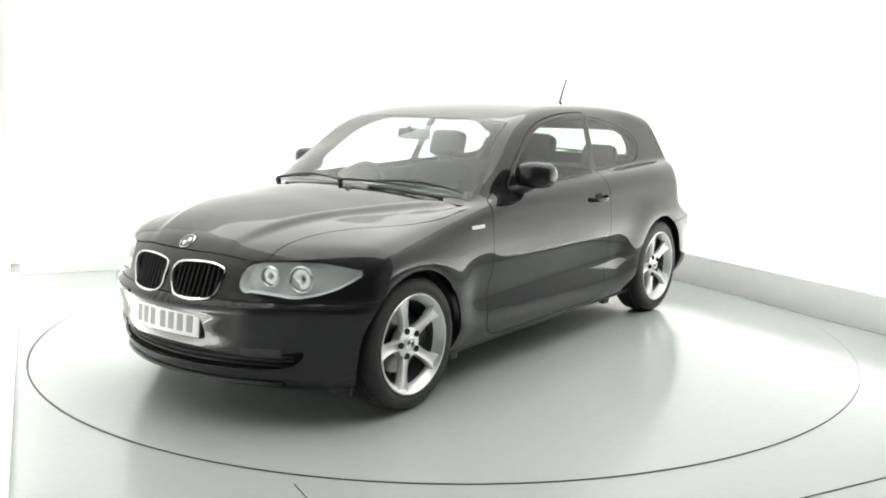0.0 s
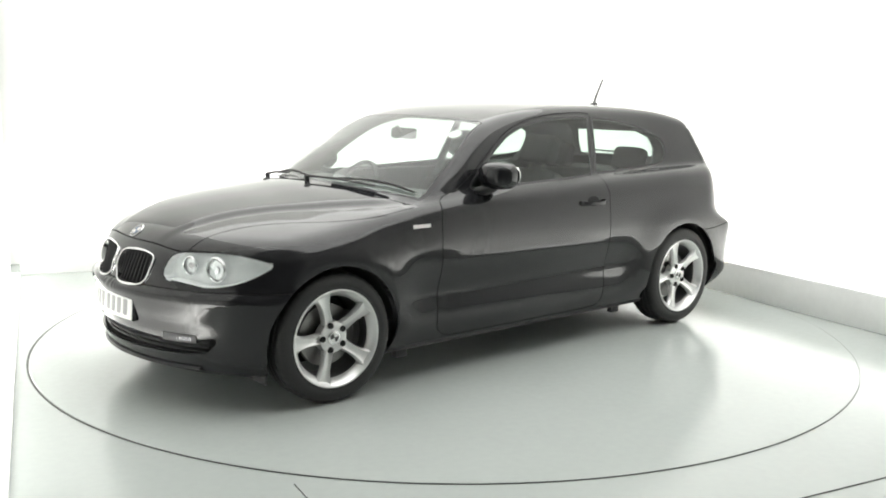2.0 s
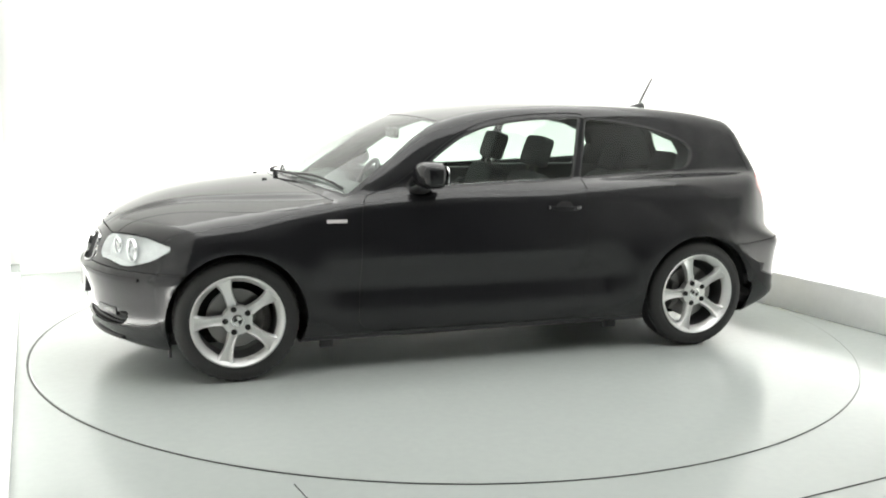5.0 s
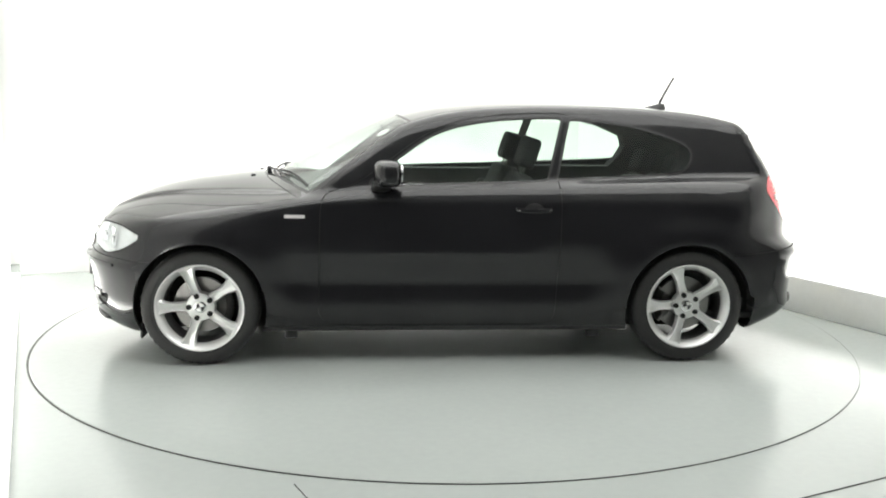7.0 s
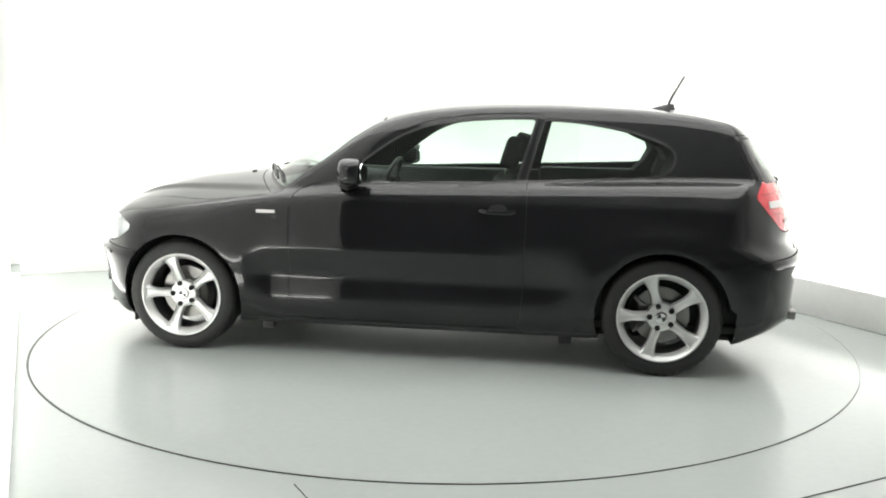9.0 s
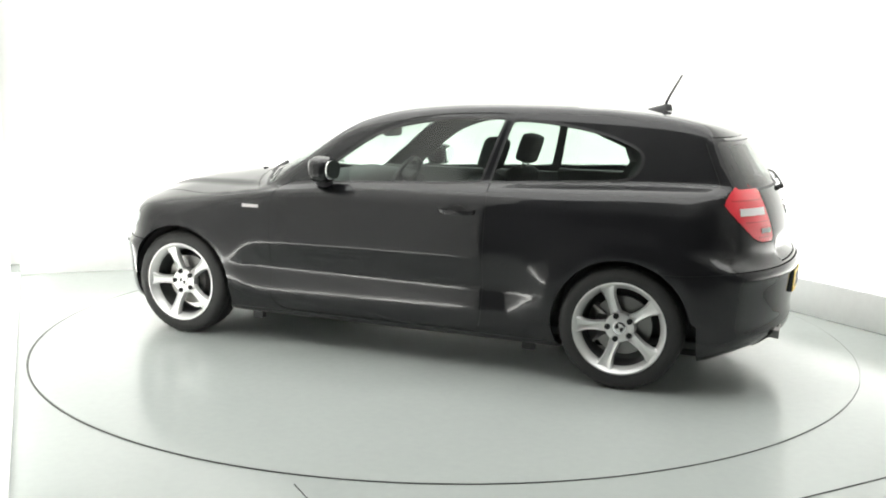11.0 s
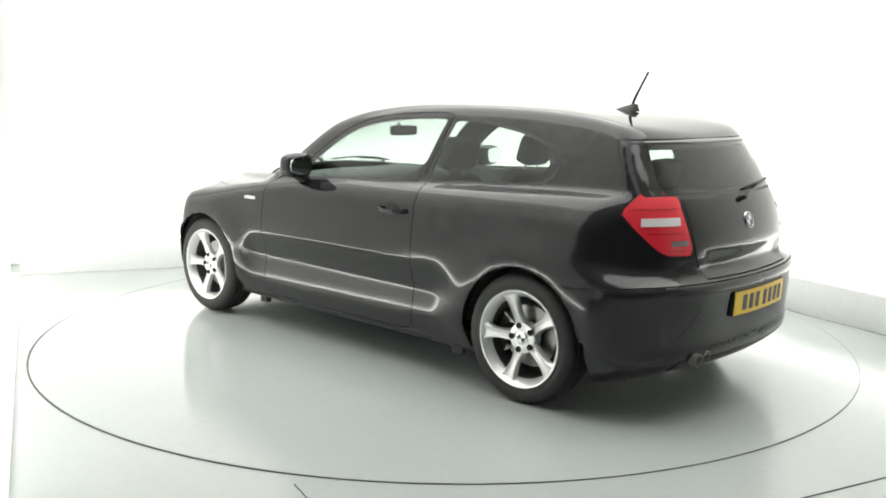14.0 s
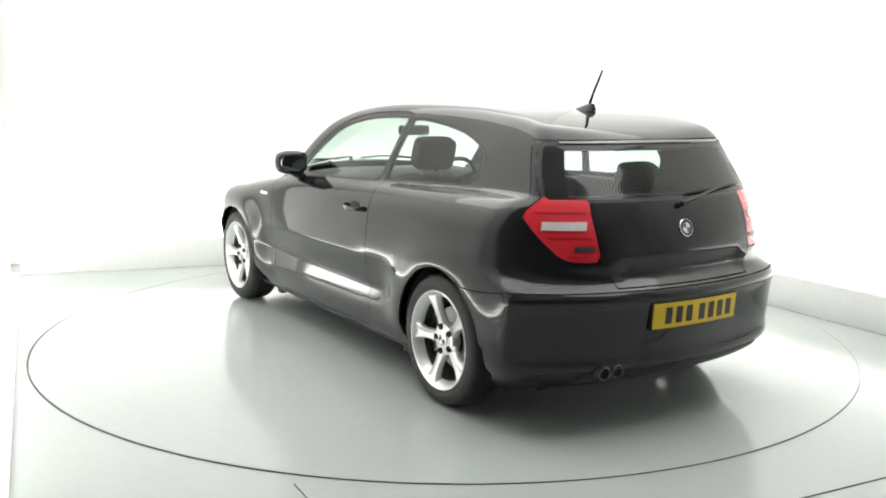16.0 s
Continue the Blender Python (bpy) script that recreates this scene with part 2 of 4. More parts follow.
def rear(s, z):
    c = tab(z, [0.15, 0.20, 0.25, 0.31, 0.345, 0.40, 0.47, 0.56, 0.605, 0.635, 0.66, 0.76, 0.92, 1.03, 1.16, 1.27, 1.35],
            [1.86, 1.955, 2.05, 2.108, 2.103, 2.106, 2.112, 2.122, 2.13, 2.115, 2.08, 2.065, 2.02, 1.965, 1.875, 1.80, 1.73])
    c = c - 0.020 * step(z, 0.655, 0.700) * (1 - step(z, 0.738, 0.790)) * (1 - step(s, 0.33, 0.44))
    return c - (0.24 * s**2 + (0.25 + 0.44 * step(z, 0.62, 0.76)) * s**6)


def t_body(x, s):
    c = tab(x, [-2.12, -2.07, -2.016, -1.925, -1.817, -1.674, -1.497, -1.321, -1.145, -0.97, -0.7, -0.3, 1.0, 1.8, 2.2],
            [0.58, 0.655, 0.725, 0.797, 0.848, 0.896, 0.934, 0.957, 0.977, 0.988, 0.996, 1.0, 1.025, 1.045, 1.05])
    crown = 0.20 - 0.18 * step(x, -1.3, -0.1)
    line = 0.24 + 0.38 * np.clip((x + 1.95) / 1.0, 0, 1.2)
    ridge = 0.016 * (1 - step(s, line - 0.012, line + 0.05)) * step(x, -2.02, -1.7) * (1 - step(x, -1.0, -0.7))
    return c - crown * s**2 + ridge - 0.012


def w_cabin(x, z):
    w = 0.748 - 0.27 * (z - 0.97) - 0.25 * np.maximum(z - 0.97, 0) ** 2
    return w - 0.072 * step(x, 0.2, 1.3) - 0.05 * np.maximum(-0.2 - x, 0) ** 2


def bow(x):
    return 0.45 - 0.27 * step(x, -0.55, -0.20)


def t_cabin(x, s):
    c = tab(x - bow(x) * s**2, [-1.4, -1.02, -0.80, -0.60, -0.42, -0.26, -0.12, 0.05, 0.3, 0.6, 0.9, 1.2, 1.5, 1.7, 1.84, 1.95],
            [0.72, 0.965, 1.098, 1.20, 1.278, 1.336, 1.372, 1.398, 1.417, 1.421, 1.415, 1.399, 1.364, 1.313, 1.250, 1.18])
    return c - 0.055 * s**2 - 0.10 * np.maximum(s - 0.3, 0) ** 2


def shell(x, y, z):
    """Signed form of the body: below nought inside."""
    s = np.abs(y)
    b = smax(s - w_body(x, z), z - t_body(x, s), 0.07)
    b = smax(b, (front(s, z) - x) * 0.92, 0.06)
    b = smax(b, (x - rear(s, z)) * 0.95, 0.05)
    b = smax(b, 0.165 - z, 0.03)
    g = smax(s - w_cabin(x, z), (z - t_cabin(x, s)) * 0.9, 0.055)
    g = smax(g, (x - rear(s, z)) * 0.9, 0.03)
    g = smax(g, 0.6 - z, 0.02)
    g = smax(g, -1.2 - x, 0.02)
    return smin(b, g, 0.025)


def skin():
    """A grid of rays from an inner spine out to the shell; returns points and quads."""
    z0, xa, xb, nfan, nphi = 0.62, -1.62, 1.55, 42, 240
    rows = [(xa, -math.pi / 2 * (1 - i / nfan)) for i in range(nfan)]
    n = 160
    rows += [(xa + (xb - xa) * i / n, 0.0) for i in range(n + 1)]
    rows += [(xb, math.pi / 2 * (i + 1) / nfan) for i in range(nfan)]
    phi = np.arange(nphi) * 2 * np.pi / nphi
    X = np.array([r[0] for r in rows])[:, None] + 0 * phi
    A = np.array([r[1] for r in rows])[:, None] + 0 * phi
    P = phi[None] + 0 * X
    D = np.stack([np.sin(A), np.cos(A) * np.cos(P), np.cos(A) * np.sin(P)], -1)
    O = np.stack([X, 0 * X, z0 + 0 * X], -1)
    hi = np.full(X.shape, 1.3)
    r = hi.copy()
    found = np.zeros(X.shape, bool)
    for q in np.linspace(1.3, 0.05, 56):
        p = O + D * q
        inside = shell(p[..., 0], p[..., 1], p[..., 2]) < 0
        hit = inside & ~found
        r[hit] = q
        found |= inside
        if found.all():
            break
    lo, hi = r.copy(), r + 1.25 / 55
    for _ in range(17):
        m = (lo + hi) / 2
        p = O + D * m[..., None]
        inside = shell(p[..., 0], p[..., 1], p[..., 2]) < 0
        lo, hi = np.where(inside, m, lo), np.where(inside, hi, m)
    V = (O + D * lo[..., None]).reshape(-1, 3)
    m = len(rows)
    F = [(i * nphi + j, i * nphi + (j + 1) % nphi, (i + 1) * nphi + (j + 1) % nphi, (i + 1) * nphi + j) for i in range(m - 1) for j in range(nphi)]
    return V, F


class Skin:
    """A mesh that can be cut along the nought line of a field."""

    def __init__(self, V, F):
        self.v = [tuple(p) for p in V]
        self.f = [tuple(f) for f in F]

    def cut(self, field, snap=0.0012):
        v = np.array(self.v)
        d = field(v[:, 0], v[:, 1], v[:, 2])
        d = np.where(np.abs(d) < 1e-6, 1e-6, d)
        sign = d > 0
        made, out = {}, []
        for f in self.f:
            sg = [sign[i] for i in f]
            if all(sg) or not any(sg):
                out.append(f)
                continue
            pos, neg = [], []
            n = len(f)
            for k in range(n):
                i, j = f[k], f[(k + 1) % n]
                (pos if sign[i] else neg).append(i)
                if sign[i] != sign[j]:
                    key = (i, j) if i < j else (j, i)
                    if key not in made:
                        a, b = key
                        t = d[a] / (d[a] - d[b])
                        p, q = v[a], v[b]
                        lo, hi = 0.0, 1.0
                        for _ in range(3):
                            mid = p + (q - p) * t
                            e = float(field(mid[0:1], mid[1:2], mid[2:3])[0])
                            if (e > 0) == (d[a] > 0):
                                lo = t
                            else:
                                hi = t
                            if abs(e) < 1e-4:
                                break
                            t = (lo + hi) / 2
                        made[key] = len(self.v)
                        self.v.append(tuple(p + (q - p) * t))
                    pos.append(made[key])
                    neg.append(made[key])
            for g in (pos, neg):
                if len(g) >= 3:
                    out.append(tuple(g))
        self.f = out

    def centres(self):
        v = np.array(self.v)
        return np.array([v[list(f)].mean(0) for f in self.f])


def poly_field(poly, u, v):
    """Signed distance to a closed outline, below nought inside."""
    px, py = np.array([p[0] for p in poly]), np.array([p[1] for p in poly])
    best = np.full(u.shape, 1e9)
    inside = np.zeros(u.shape, bool)
    n = len(poly)
    for i in range(n):
        ax, ay, bx, by = px[i], py[i], px[(i + 1) % n], py[(i + 1) % n]
        dx, dy = bx - ax, by - ay
        t = np.clip(((u - ax) * dx + (v - ay) * dy) / (dx * dx + dy * dy + 1e-12), 0, 1)
        best = np.minimum(best, (u - ax - t * dx) ** 2 + (v - ay - t * dy) ** 2)
        cross = ((ay > v) != (by > v)) & (u < (bx - ax) * (v - ay) / (by - ay + 1e-12) + ax)
        inside ^= cross
    return np.where(inside, -1, 1) * np.sqrt(best)


def rounded(poly, times=2):
    """Corner-cutting of an outline."""
    for _ in range(times):
        out = []
        for i in range(len(poly)):
            a, b = poly[i], poly[(i + 1) % len(poly)]
            out += [(0.75 * a[0] + 0.25 * b[0], 0.75 * a[1] + 0.25 * b[1]), (0.25 * a[0] + 0.75 * b[0], 0.25 * a[1] + 0.75 * b[1])]
        poly = out
    return poly


DOOR_GLASS = rounded([(-0.44, 0.978), (-0.225, 1.145), (-0.107, 1.223), (0.0, 1.267), (0.09, 1.291), (0.24, 1.315), (0.40, 1.328), (0.635, 1.334), (0.625, 1.31), (0.545, 1.02), (0.53, 1.002), (0.0, 0.985), (-0.40, 0.966)], 2)
REAR_GLASS = rounded([(0.69, 1.325), (0.82, 1.318), (0.95, 1.302), (1.12, 1.272), (1.26, 1.228), (1.355, 1.185), (1.375, 1.13), (1.335, 1.058), (1.22, 1.036), (1.0, 1.027), (0.60, 1.006), (0.607, 1.03), (0.675, 1.308)], 2)
DOOR = rounded([(-0.71, 0.213), (-0.70, 0.4), (-0.695, 0.7), (-0.69, 0.905), (-0.62, 0.945), (-0.50, 0.972), (-0.225, 1.178), (-0.107, 1.254), (0.0, 1.297), (0.09, 1.321), (0.24, 1.345), (0.40, 1.358), (0.665, 1.362), (0.66, 1.33), (0.595, 1.02), (0.607, 0.92), (0.605, 0.75), (0.595, 0.41), (0.585, 0.26), (0.56, 0.213), (0.2, 0.212), (-0.4, 0.212)], 2)
AZ = 0.0122
HEADLAMP = rounded([(32 * AZ, 0.606), (32.4 * AZ, 0.666), (35.5 * AZ, 0.722), (42.5 * AZ, 0.735), (57.6 * AZ, 0.738), (64.5 * AZ, 0.720), (71.5 * AZ, 0.693), (63.8 * AZ, 0.629), (57 * AZ, 0.597), (50 * AZ, 0.582), (44.6 * AZ, 0.593), (39 * AZ, 0.602)], 1)
TAILLAMP = rounded([(57.5 * AZ, 1.048), (51.6 * AZ, 1.034), (44.9 * AZ, 1.016), (44 * AZ, 0.958), (41.7 * AZ, 0.865), (39.8 * AZ, 0.764), (46 * AZ, 0.763), (51.5 * AZ, 0.768), (59 * AZ, 0.858), (63 * AZ, 0.915), (65.3 * AZ, 0.952), (61.5 * AZ, 1.011)], 1)
KIDNEY = rounded([(0.020, 0.680), (0.055, 0.705), (0.20, 0.714), (0.30, 0.702), (0.318, 0.672), (0.285, 0.585), (0.25, 0.556), (0.10, 0.552), (0.045, 0.570), (0.025, 0.622)], 2)
INTAKE = rounded([(-0.665, 0.365), (-0.60, 0.350), (-0.40, 0.336), (-0.2, 0.348), (0.0, 0.354), (0.2, 0.348), (0.40, 0.336), (0.60, 0.350), (0.665, 0.365), (0.635, 0.300), (0.56, 0.272), (0.40, 0.266), (0.0, 0.262), (-0.40, 0.266), (-0.56, 0.272), (-0.635, 0.300)], 2)


def within(mask, poly, u, v):
    """Outline distance where the mask holds, far off elsewhere."""
    out = np.full(u.shape, 9.0)
    if mask.any():
        out[mask] = poly_field(poly, u[mask], v[mask])
    return out


def side(poly):
    def field(x, y, z):
        return within(np.abs(y) > 0.42, poly, x, z)
    return field


def f_arch(x, y, z):
    d = np.minimum(np.hypot(x + WB, z - HUB), np.hypot(x - WB, z - HUB)) - 0.352
    d = np.minimum(d, np.maximum(x - 1.705, np.maximum(WB - x, z - 0.375)))
    return np.where(np.abs(y) > 0.5, d, 9.0)


def f_head(x, y, z):
    az = np.degrees(np.arctan2(np.abs(y), -1.35 - x)) * AZ
    return within(x < -1.36, HEADLAMP, az, z)


def f_tail(x, y, z):
    az = np.degrees(np.arctan2(np.abs(y), x - 1.45)) * AZ
    return within(x > 1.5, TAILLAMP, az, z)


def f_kidney(x, y, z):
    return within(x < -1.8, KIDNEY, np.abs(y), z)


def f_intake(x, y, z):
    return within(x < -1.6, INTAKE, y, z)


def f_screen(x, y, z):
    s = np.abs(y)
    xw = x - bow(x) * s**2
    d = np.maximum(np.maximum(s - w_cabin(x, z) + 0.022 + 0.10 * np.maximum(z - 0.96, 0), (xw + 0.280) * 0.75), (-0.995 - xw) * 0.75)
    return np.where((z > 0.9) & (x < 0.2), d, 9.0)


def f_backlight(x, y, z):
    s = np.abs(y)
    d = np.maximum(np.maximum(s - w_cabin(x, z) + 0.018 + 0.10 * np.maximum(1.12 - z, 0), z - 1.240), 1.018 - z)
    return np.where((x > 1.45) & (z > 0.95), d, 9.0)


def f_clear(x, y, z):
    s = np.abs(y)
    d = np.maximum(np.maximum(s - w_cabin(x, z) + 0.105 + 0.10 * np.maximum(1.12 - z, 0), z - 1.222), 1.030 - z)
    return np.where((x > 1.45) & (z > 0.95), d, 9.0)


def f_bonnet(x, y, z):
    s = np.abs(y)
    d = np.maximum(s - 0.47 - 0.30 * step(x, -1.95, -1.0), x - 0.42 * s**2 + 1.055)
    d = np.maximum(d, 0.748 - 0.02 * step(s, 0.2, 0.5) - z)
    return np.where(x < -0.6, d, 9.0)


def f_bumper_front(x, y, z):
    d = np.maximum(z - 0.566, x + 1.50)
    return np.where(x < -1.2, d, 9.0)


def f_bumper_rear(x, y, z):
    d = np.maximum(z - 0.640 + 0.03 * (1 - step(x, 1.6, 1.95)), 1.48 - x)
    return np.where(x > 1.2, d, 9.0)


def f_tailgate(x, y, z):
    s = np.abs(y)
    up = step(z, 1.0, 1.035)
    half = 0.458 * (1 - up) + up * (w_cabin(x, z) + 0.06) - 0.05 * (1 - step(z, 0.66, 0.76))
    d = np.maximum(np.maximum(s - half, rear(s, z) - 0.045 - x), np.maximum(0.652 - z, z - 1.262))
    return np.where(x > 1.4, d, 9.0)


def f_sill(x, y, z):
    return np.where(np.abs(x) < 1.1, z - 0.20, 9.0)


GAPW = 0.0024


def band(field, half=GAPW):
    return (lambda x, y, z: field(x, y, z) - half), (lambda x, y, z: field(x, y, z) + half)


def build_shell(car):
    V, F = skin()
    sk = Skin(V, F)
    hard = [f_arch, side(DOOR_GLASS), side(REAR_GLASS), f_head, f_tail, f_kidney, f_intake, f_screen, f_backlight]
    soft = [side(DOOR), f_bonnet, f_bumper_front, f_bumper_rear, f_tailgate]
    seals = [side(DOOR_GLASS), side(REAR_GLASS), f_screen, f_backlight]
    for fld in hard:
        sk.cut(fld)
    for fld in seals:
        sk.cut(lambda x, y, z, g=fld: g(x, y, z) - 0.013)
    sk.cut(f_clear)
    for fld in (f_head, f_tail):
        sk.cut(lambda x, y, z, g=fld: g(x, y, z) - 0.005)
    for fld in soft:
        for b in band(fld):
            sk.cut(b)
    sk.cut(f_sill)
    c = sk.centres()
    x, y, z = c[:, 0], c[:, 1], c[:, 2]
    v = {k: f(x, y, z) for k, f in dict(arch=f_arch, dg=side(DOOR_GLASS), rg=side(REAR_GLASS), head=f_head, tail=f_tail, kid=f_kidney, intake=f_intake, screen=f_screen,
                                        back=f_backlight, clear=f_clear, door=side(DOOR), bonnet=f_bonnet, bf=f_bumper_front, br=f_bumper_rear, gate=f_tailgate, sill=f_sill).items()}
    region = np.full(len(c), "body", dtype=object)
    gap = np.zeros(len(c), bool)

    def claim(name, key):
        g = np.abs(v[key]) < GAPW
        region[v[key] < -GAPW] = name
        gap[:] = gap | g

    region[v["sill"] < 0] = "sill"
    for name, key in (("bonnet", "bonnet"), ("tailgate", "gate"), ("front_bumper", "bf"), ("rear_bumper", "br"), ("door", "door")):
        claim(name, key)
    gap |= np.minimum(v["head"], v["tail"]) < 0.005
    region[gap] = "gap"
    seal = np.minimum(np.minimum(v["dg"], v["rg"]), np.minimum(v["screen"], v["back"])) < 0.013
    region[seal] = "seal"
    for name, key in (("door_glass", "dg"), ("rear_glass", "rg"), ("windscreen", "screen"), ("backlight", "back"), ("headlamp", "head"), ("taillamp", "tail"), ("kidney", "kid"), ("intake", "intake")):
        region[v[key] < 0] = name
    region[(v["back"] < 0) & (v["clear"] > 0)] = "border"
    region[(z < 0.172) & (np.abs(y) < 0.74)] = "underbody"
    region[v["arch"] < 0] = "none"
    for k in ("door", "sill", "door_glass", "rear_glass", "headlamp", "taillamp", "kidney"):
        m = region == k
        region[m & (y < 0)] = k + "|l"
        region[m & (y >= 0)] = k + "|r"
    pts = np.array(sk.v)
    pieces = {}
    for reg in sorted(set(region)):
        idx = np.nonzero(region == reg)[0]
        used, faces = {}, []
        for i in idx:
            faces.append(tuple(used.setdefault(q, len(used)) for q in sk.f[i]))
        pieces[reg] = (pts[list(used)], faces)
    return pieces


def rims(faces):
    """Edges that belong to one face only, in the face's own direction."""
    count = {}
    for f in faces:
        for i in range(len(f)):
            a, c = f[i], f[(i + 1) % len(f)]
            count.setdefault((min(a, c), max(a, c)), []).append((a, c))
    return [e[0] for e in count.values() if len(e) == 1]


def solidify(ob, thick, inner=None, rim=0):
    me = ob.data
    lone = {(min(e), max(e)) for e in rims([tuple(p.vertices) for p in me.polygons])}
    for e in me.edges:
        if (min(e.vertices), max(e.vertices)) in lone:
            e.use_edge_sharp = True
    m = ob.modifiers.new("thickness", "SOLIDIFY")
    m.thickness, m.offset = thick, -1
    if inner:
        me.materials.append(inner)
        m.material_offset = 1
        m.material_offset_rim = rim
    return ob


car = new("hatchback_car")
tagged(car, "black three-door hatchback car with silver alloy wheels on a turntable", "car")
PIECES = build_shell(car)
PANELS = {"body": ("body", PAINT), "bonnet": ("bonnet", PAINT), "tailgate": ("tailgate", PAINT), "front_bumper": ("front_bumper", PAINT), "rear_bumper": ("rear_bumper", PAINT),
          "door|l": ("door", PAINT), "door|r": ("door", PAINT), "sill|l": ("sill", PLASTIC), "sill|r": ("sill", PLASTIC), "underbody": ("underbody", DARK), "seal": ("window_seal", PLASTIC), "border": ("glass_border", FRIT)}
PANEL = {}
for reg, (name, mat) in PANELS.items():
    if reg in PIECES:
        PANEL[reg] = solidify(solid(name, *PIECES[reg], mat, car, "", True), 0.012, DARK)
for reg, name in (("door_glass|l", "door_window"), ("door_glass|r", "door_window"), ("rear_glass|l", "quarter_window"), ("rear_glass|r", "quarter_window"), ("windscreen", "windscreen"), ("backlight", "rear_window")):
    if reg in PIECES:
        PANEL[reg] = solid(name, *PIECES[reg], GLASS, car, "green-tinted clear window glass", True)
        PANEL[reg].visible_shadow = False


# ---------------------------------------------------------------- the turntable
TABLE_TOP = 0.006
turntable = new("turntable")
tagged(turntable, "round glossy grey turntable set flush into the floor", "turntable")
bm = bmesh.new()
lathe(bm, [(0.001, 0.006), (1.2, 0.006), (2.4200, 0.006), (2.4200, 0.003)], 160, "z")
part("table_top", bm, FLOOR, turntable)
bm = bmesh.new()
lathe(bm, [(2.4202, 0.001), (2.4202, 0.006), (2.432, 0.006), (2.4345, 0.004), (2.4345, 0.001)], 160, "z", closed=True)
part("table_rim", bm, FLOOR, turntable, "grey metal rim of the table")


def table_gap():
    """The gap round the table, its width varied so that the dark line fades out on one side."""
    bm = bmesh.new()
    rows = []
    for i in range(200):
        t = 2 * math.pi * i / 200
        wide = 0.0075 - 0.0070 * math.cos(t + radians(35))
        c, q = math.cos(t), math.sin(t)
        rows.append([bm.verts.new((r * c, r * q, z)) for r, z in ((2.435, 0.001), (2.435, 0.0042), (2.435 + wide, 0.0042), (2.435 + wide, 0.001))])
    for a, b in zip(rows, rows[1:] + rows[:1]):
        for j in range(4):
            bm.faces.new((a[j], a[(j + 1) % 4], b[(j + 1) % 4], b[j]))
    tagged(part("floor_gap", bm, GAP), "thin dark gap in the floor round the turntable", kind="structure")


table_gap()


# ---------------------------------------------------------------- wheels
# alloy darkened by colour, for the shade between the spokes
BARREL = material("shaded_inner_alloy", (0.16, 0.16, 0.16), 0.5, metal=0.6, grain=0.2, scale=120)


def make_wheel():
    w = new("wheel")
    bm = bmesh.new()
    half = [(0.232, -0.098), (0.246, -0.1015), (0.250, -0.1005), (0.254, -0.1025), (0.270, -0.1025), (0.288, -0.098), (0.300, -0.091), (0.308, -0.082), (0.3125, -0.070), (0.3145, -0.056), (0.3090, -0.055), (0.3090, -0.047), (0.3150, -0.046), (0.316, -0.022), (0.3095, -0.021), (0.3095, -0.012), (0.316, -0.011)]
    rings = lathe(bm, half + [(r, -a) for r, a in half[::-1]], 132, "y", closed=True)
    # cross grooves in the tread shoulders
    for j in (7, 8, 9, len(rings) - 8, len(rings) - 9, len(rings) - 10):
        for i, v in enumerate(rings[j]):
            if i % 3 == 0:
                v.co = Vector((v.co.x * 0.984, v.co.y, v.co.z * 0.984))
    part("tyre", bm, RUBBER, w, "black road tyre")
    bm = bmesh.new()
    lathe(bm, [(0.205, 0.09), (0.232, 0.097), (0.236, 0.09), (0.222, 0.06), (0.206, 0.02), (0.206, -0.05), (0.199, -0.05), (0.198, 0.085)], 72, "y", closed=True)
    part("rim_barrel", bm, BARREL, w, "inner rim barrel, darkened as the shade behind the spokes")
    bm = bmesh.new()
    lathe(bm, [(0.206, -0.052), (0.224, -0.086), (0.234, -0.095), (0.2365, -0.099), (0.234, -0.1025), (0.228, -0.101), (0.221, -0.092), (0.206, -0.074), (0.199, -0.052)], 72, "y", closed=True)
    # five spokes, each splitting towards the rim
    for k in range(5):
        m = Matrix.Rotation(2 * math.pi * k / 5, 4, "Y")
        prof = [(0.05, 0.032, -0.062), (0.085, 0.028, -0.069), (0.12, 0.025, -0.075), (0.15, 0.026, -0.081), (0.18, 0.032, -0.086), (0.205, 0.043, -0.090), (0.224, 0.056, -0.092)]
        rows = []
        for r, hw, d in prof:
            row = [(-hw, d + 0.030), (-hw, d + 0.013), (-hw * 0.72, d + 0.001), (-hw * 0.3, d + 0.009), (hw * 0.3, d + 0.009), (hw * 0.72, d + 0.001), (hw, d + 0.013), (hw, d + 0.030)]
            rows.append([bm.verts.new(m @ Vector((t, dd, r))) for t, dd in row])
        for a, b in zip(rows, rows[1:]):
            for i in range(7):
                bm.faces.new((a[i], a[i + 1], b[i + 1], b[i]))
            bm.faces.new((a[7], a[0], b[0], b[7]))
        bm.faces.new(rows[0])
        bm.faces.new(rows[-1])
    lathe(bm, [(0.001, -0.064), (0.036, -0.066), (0.062, -0.068), (0.074, -0.064), (0.078, -0.045), (0.078, -0.02), (0.001, -0.02)], 40, "y")
    part("rim", bm, ALLOY, w, "silver five-spoke alloy rim")
    for k in range(5):
        a = 2 * math.pi * k / 5
        bm = bmesh.new()
        m = Matrix.Translation((0.061 * math.sin(a), 0, 0.061 * math.cos(a)))
        lathe(bm, [(0.0145, -0.062), (0.0145, -0.0735), (0.012, -0.074), (0.0115, -0.069), (0.001, -0.069)], 16, "y", m)
        part("wheel_bolt", bm, DARK, w, "dark recessed wheel bolt")
    bm = bmesh.new()
    lathe(bm, [(0.033, -0.066), (0.033, -0.0735), (0.031, -0.075), (0.024, -0.0755), (0.0235, -0.0745), (0.001, -0.0745)], 32, "y")
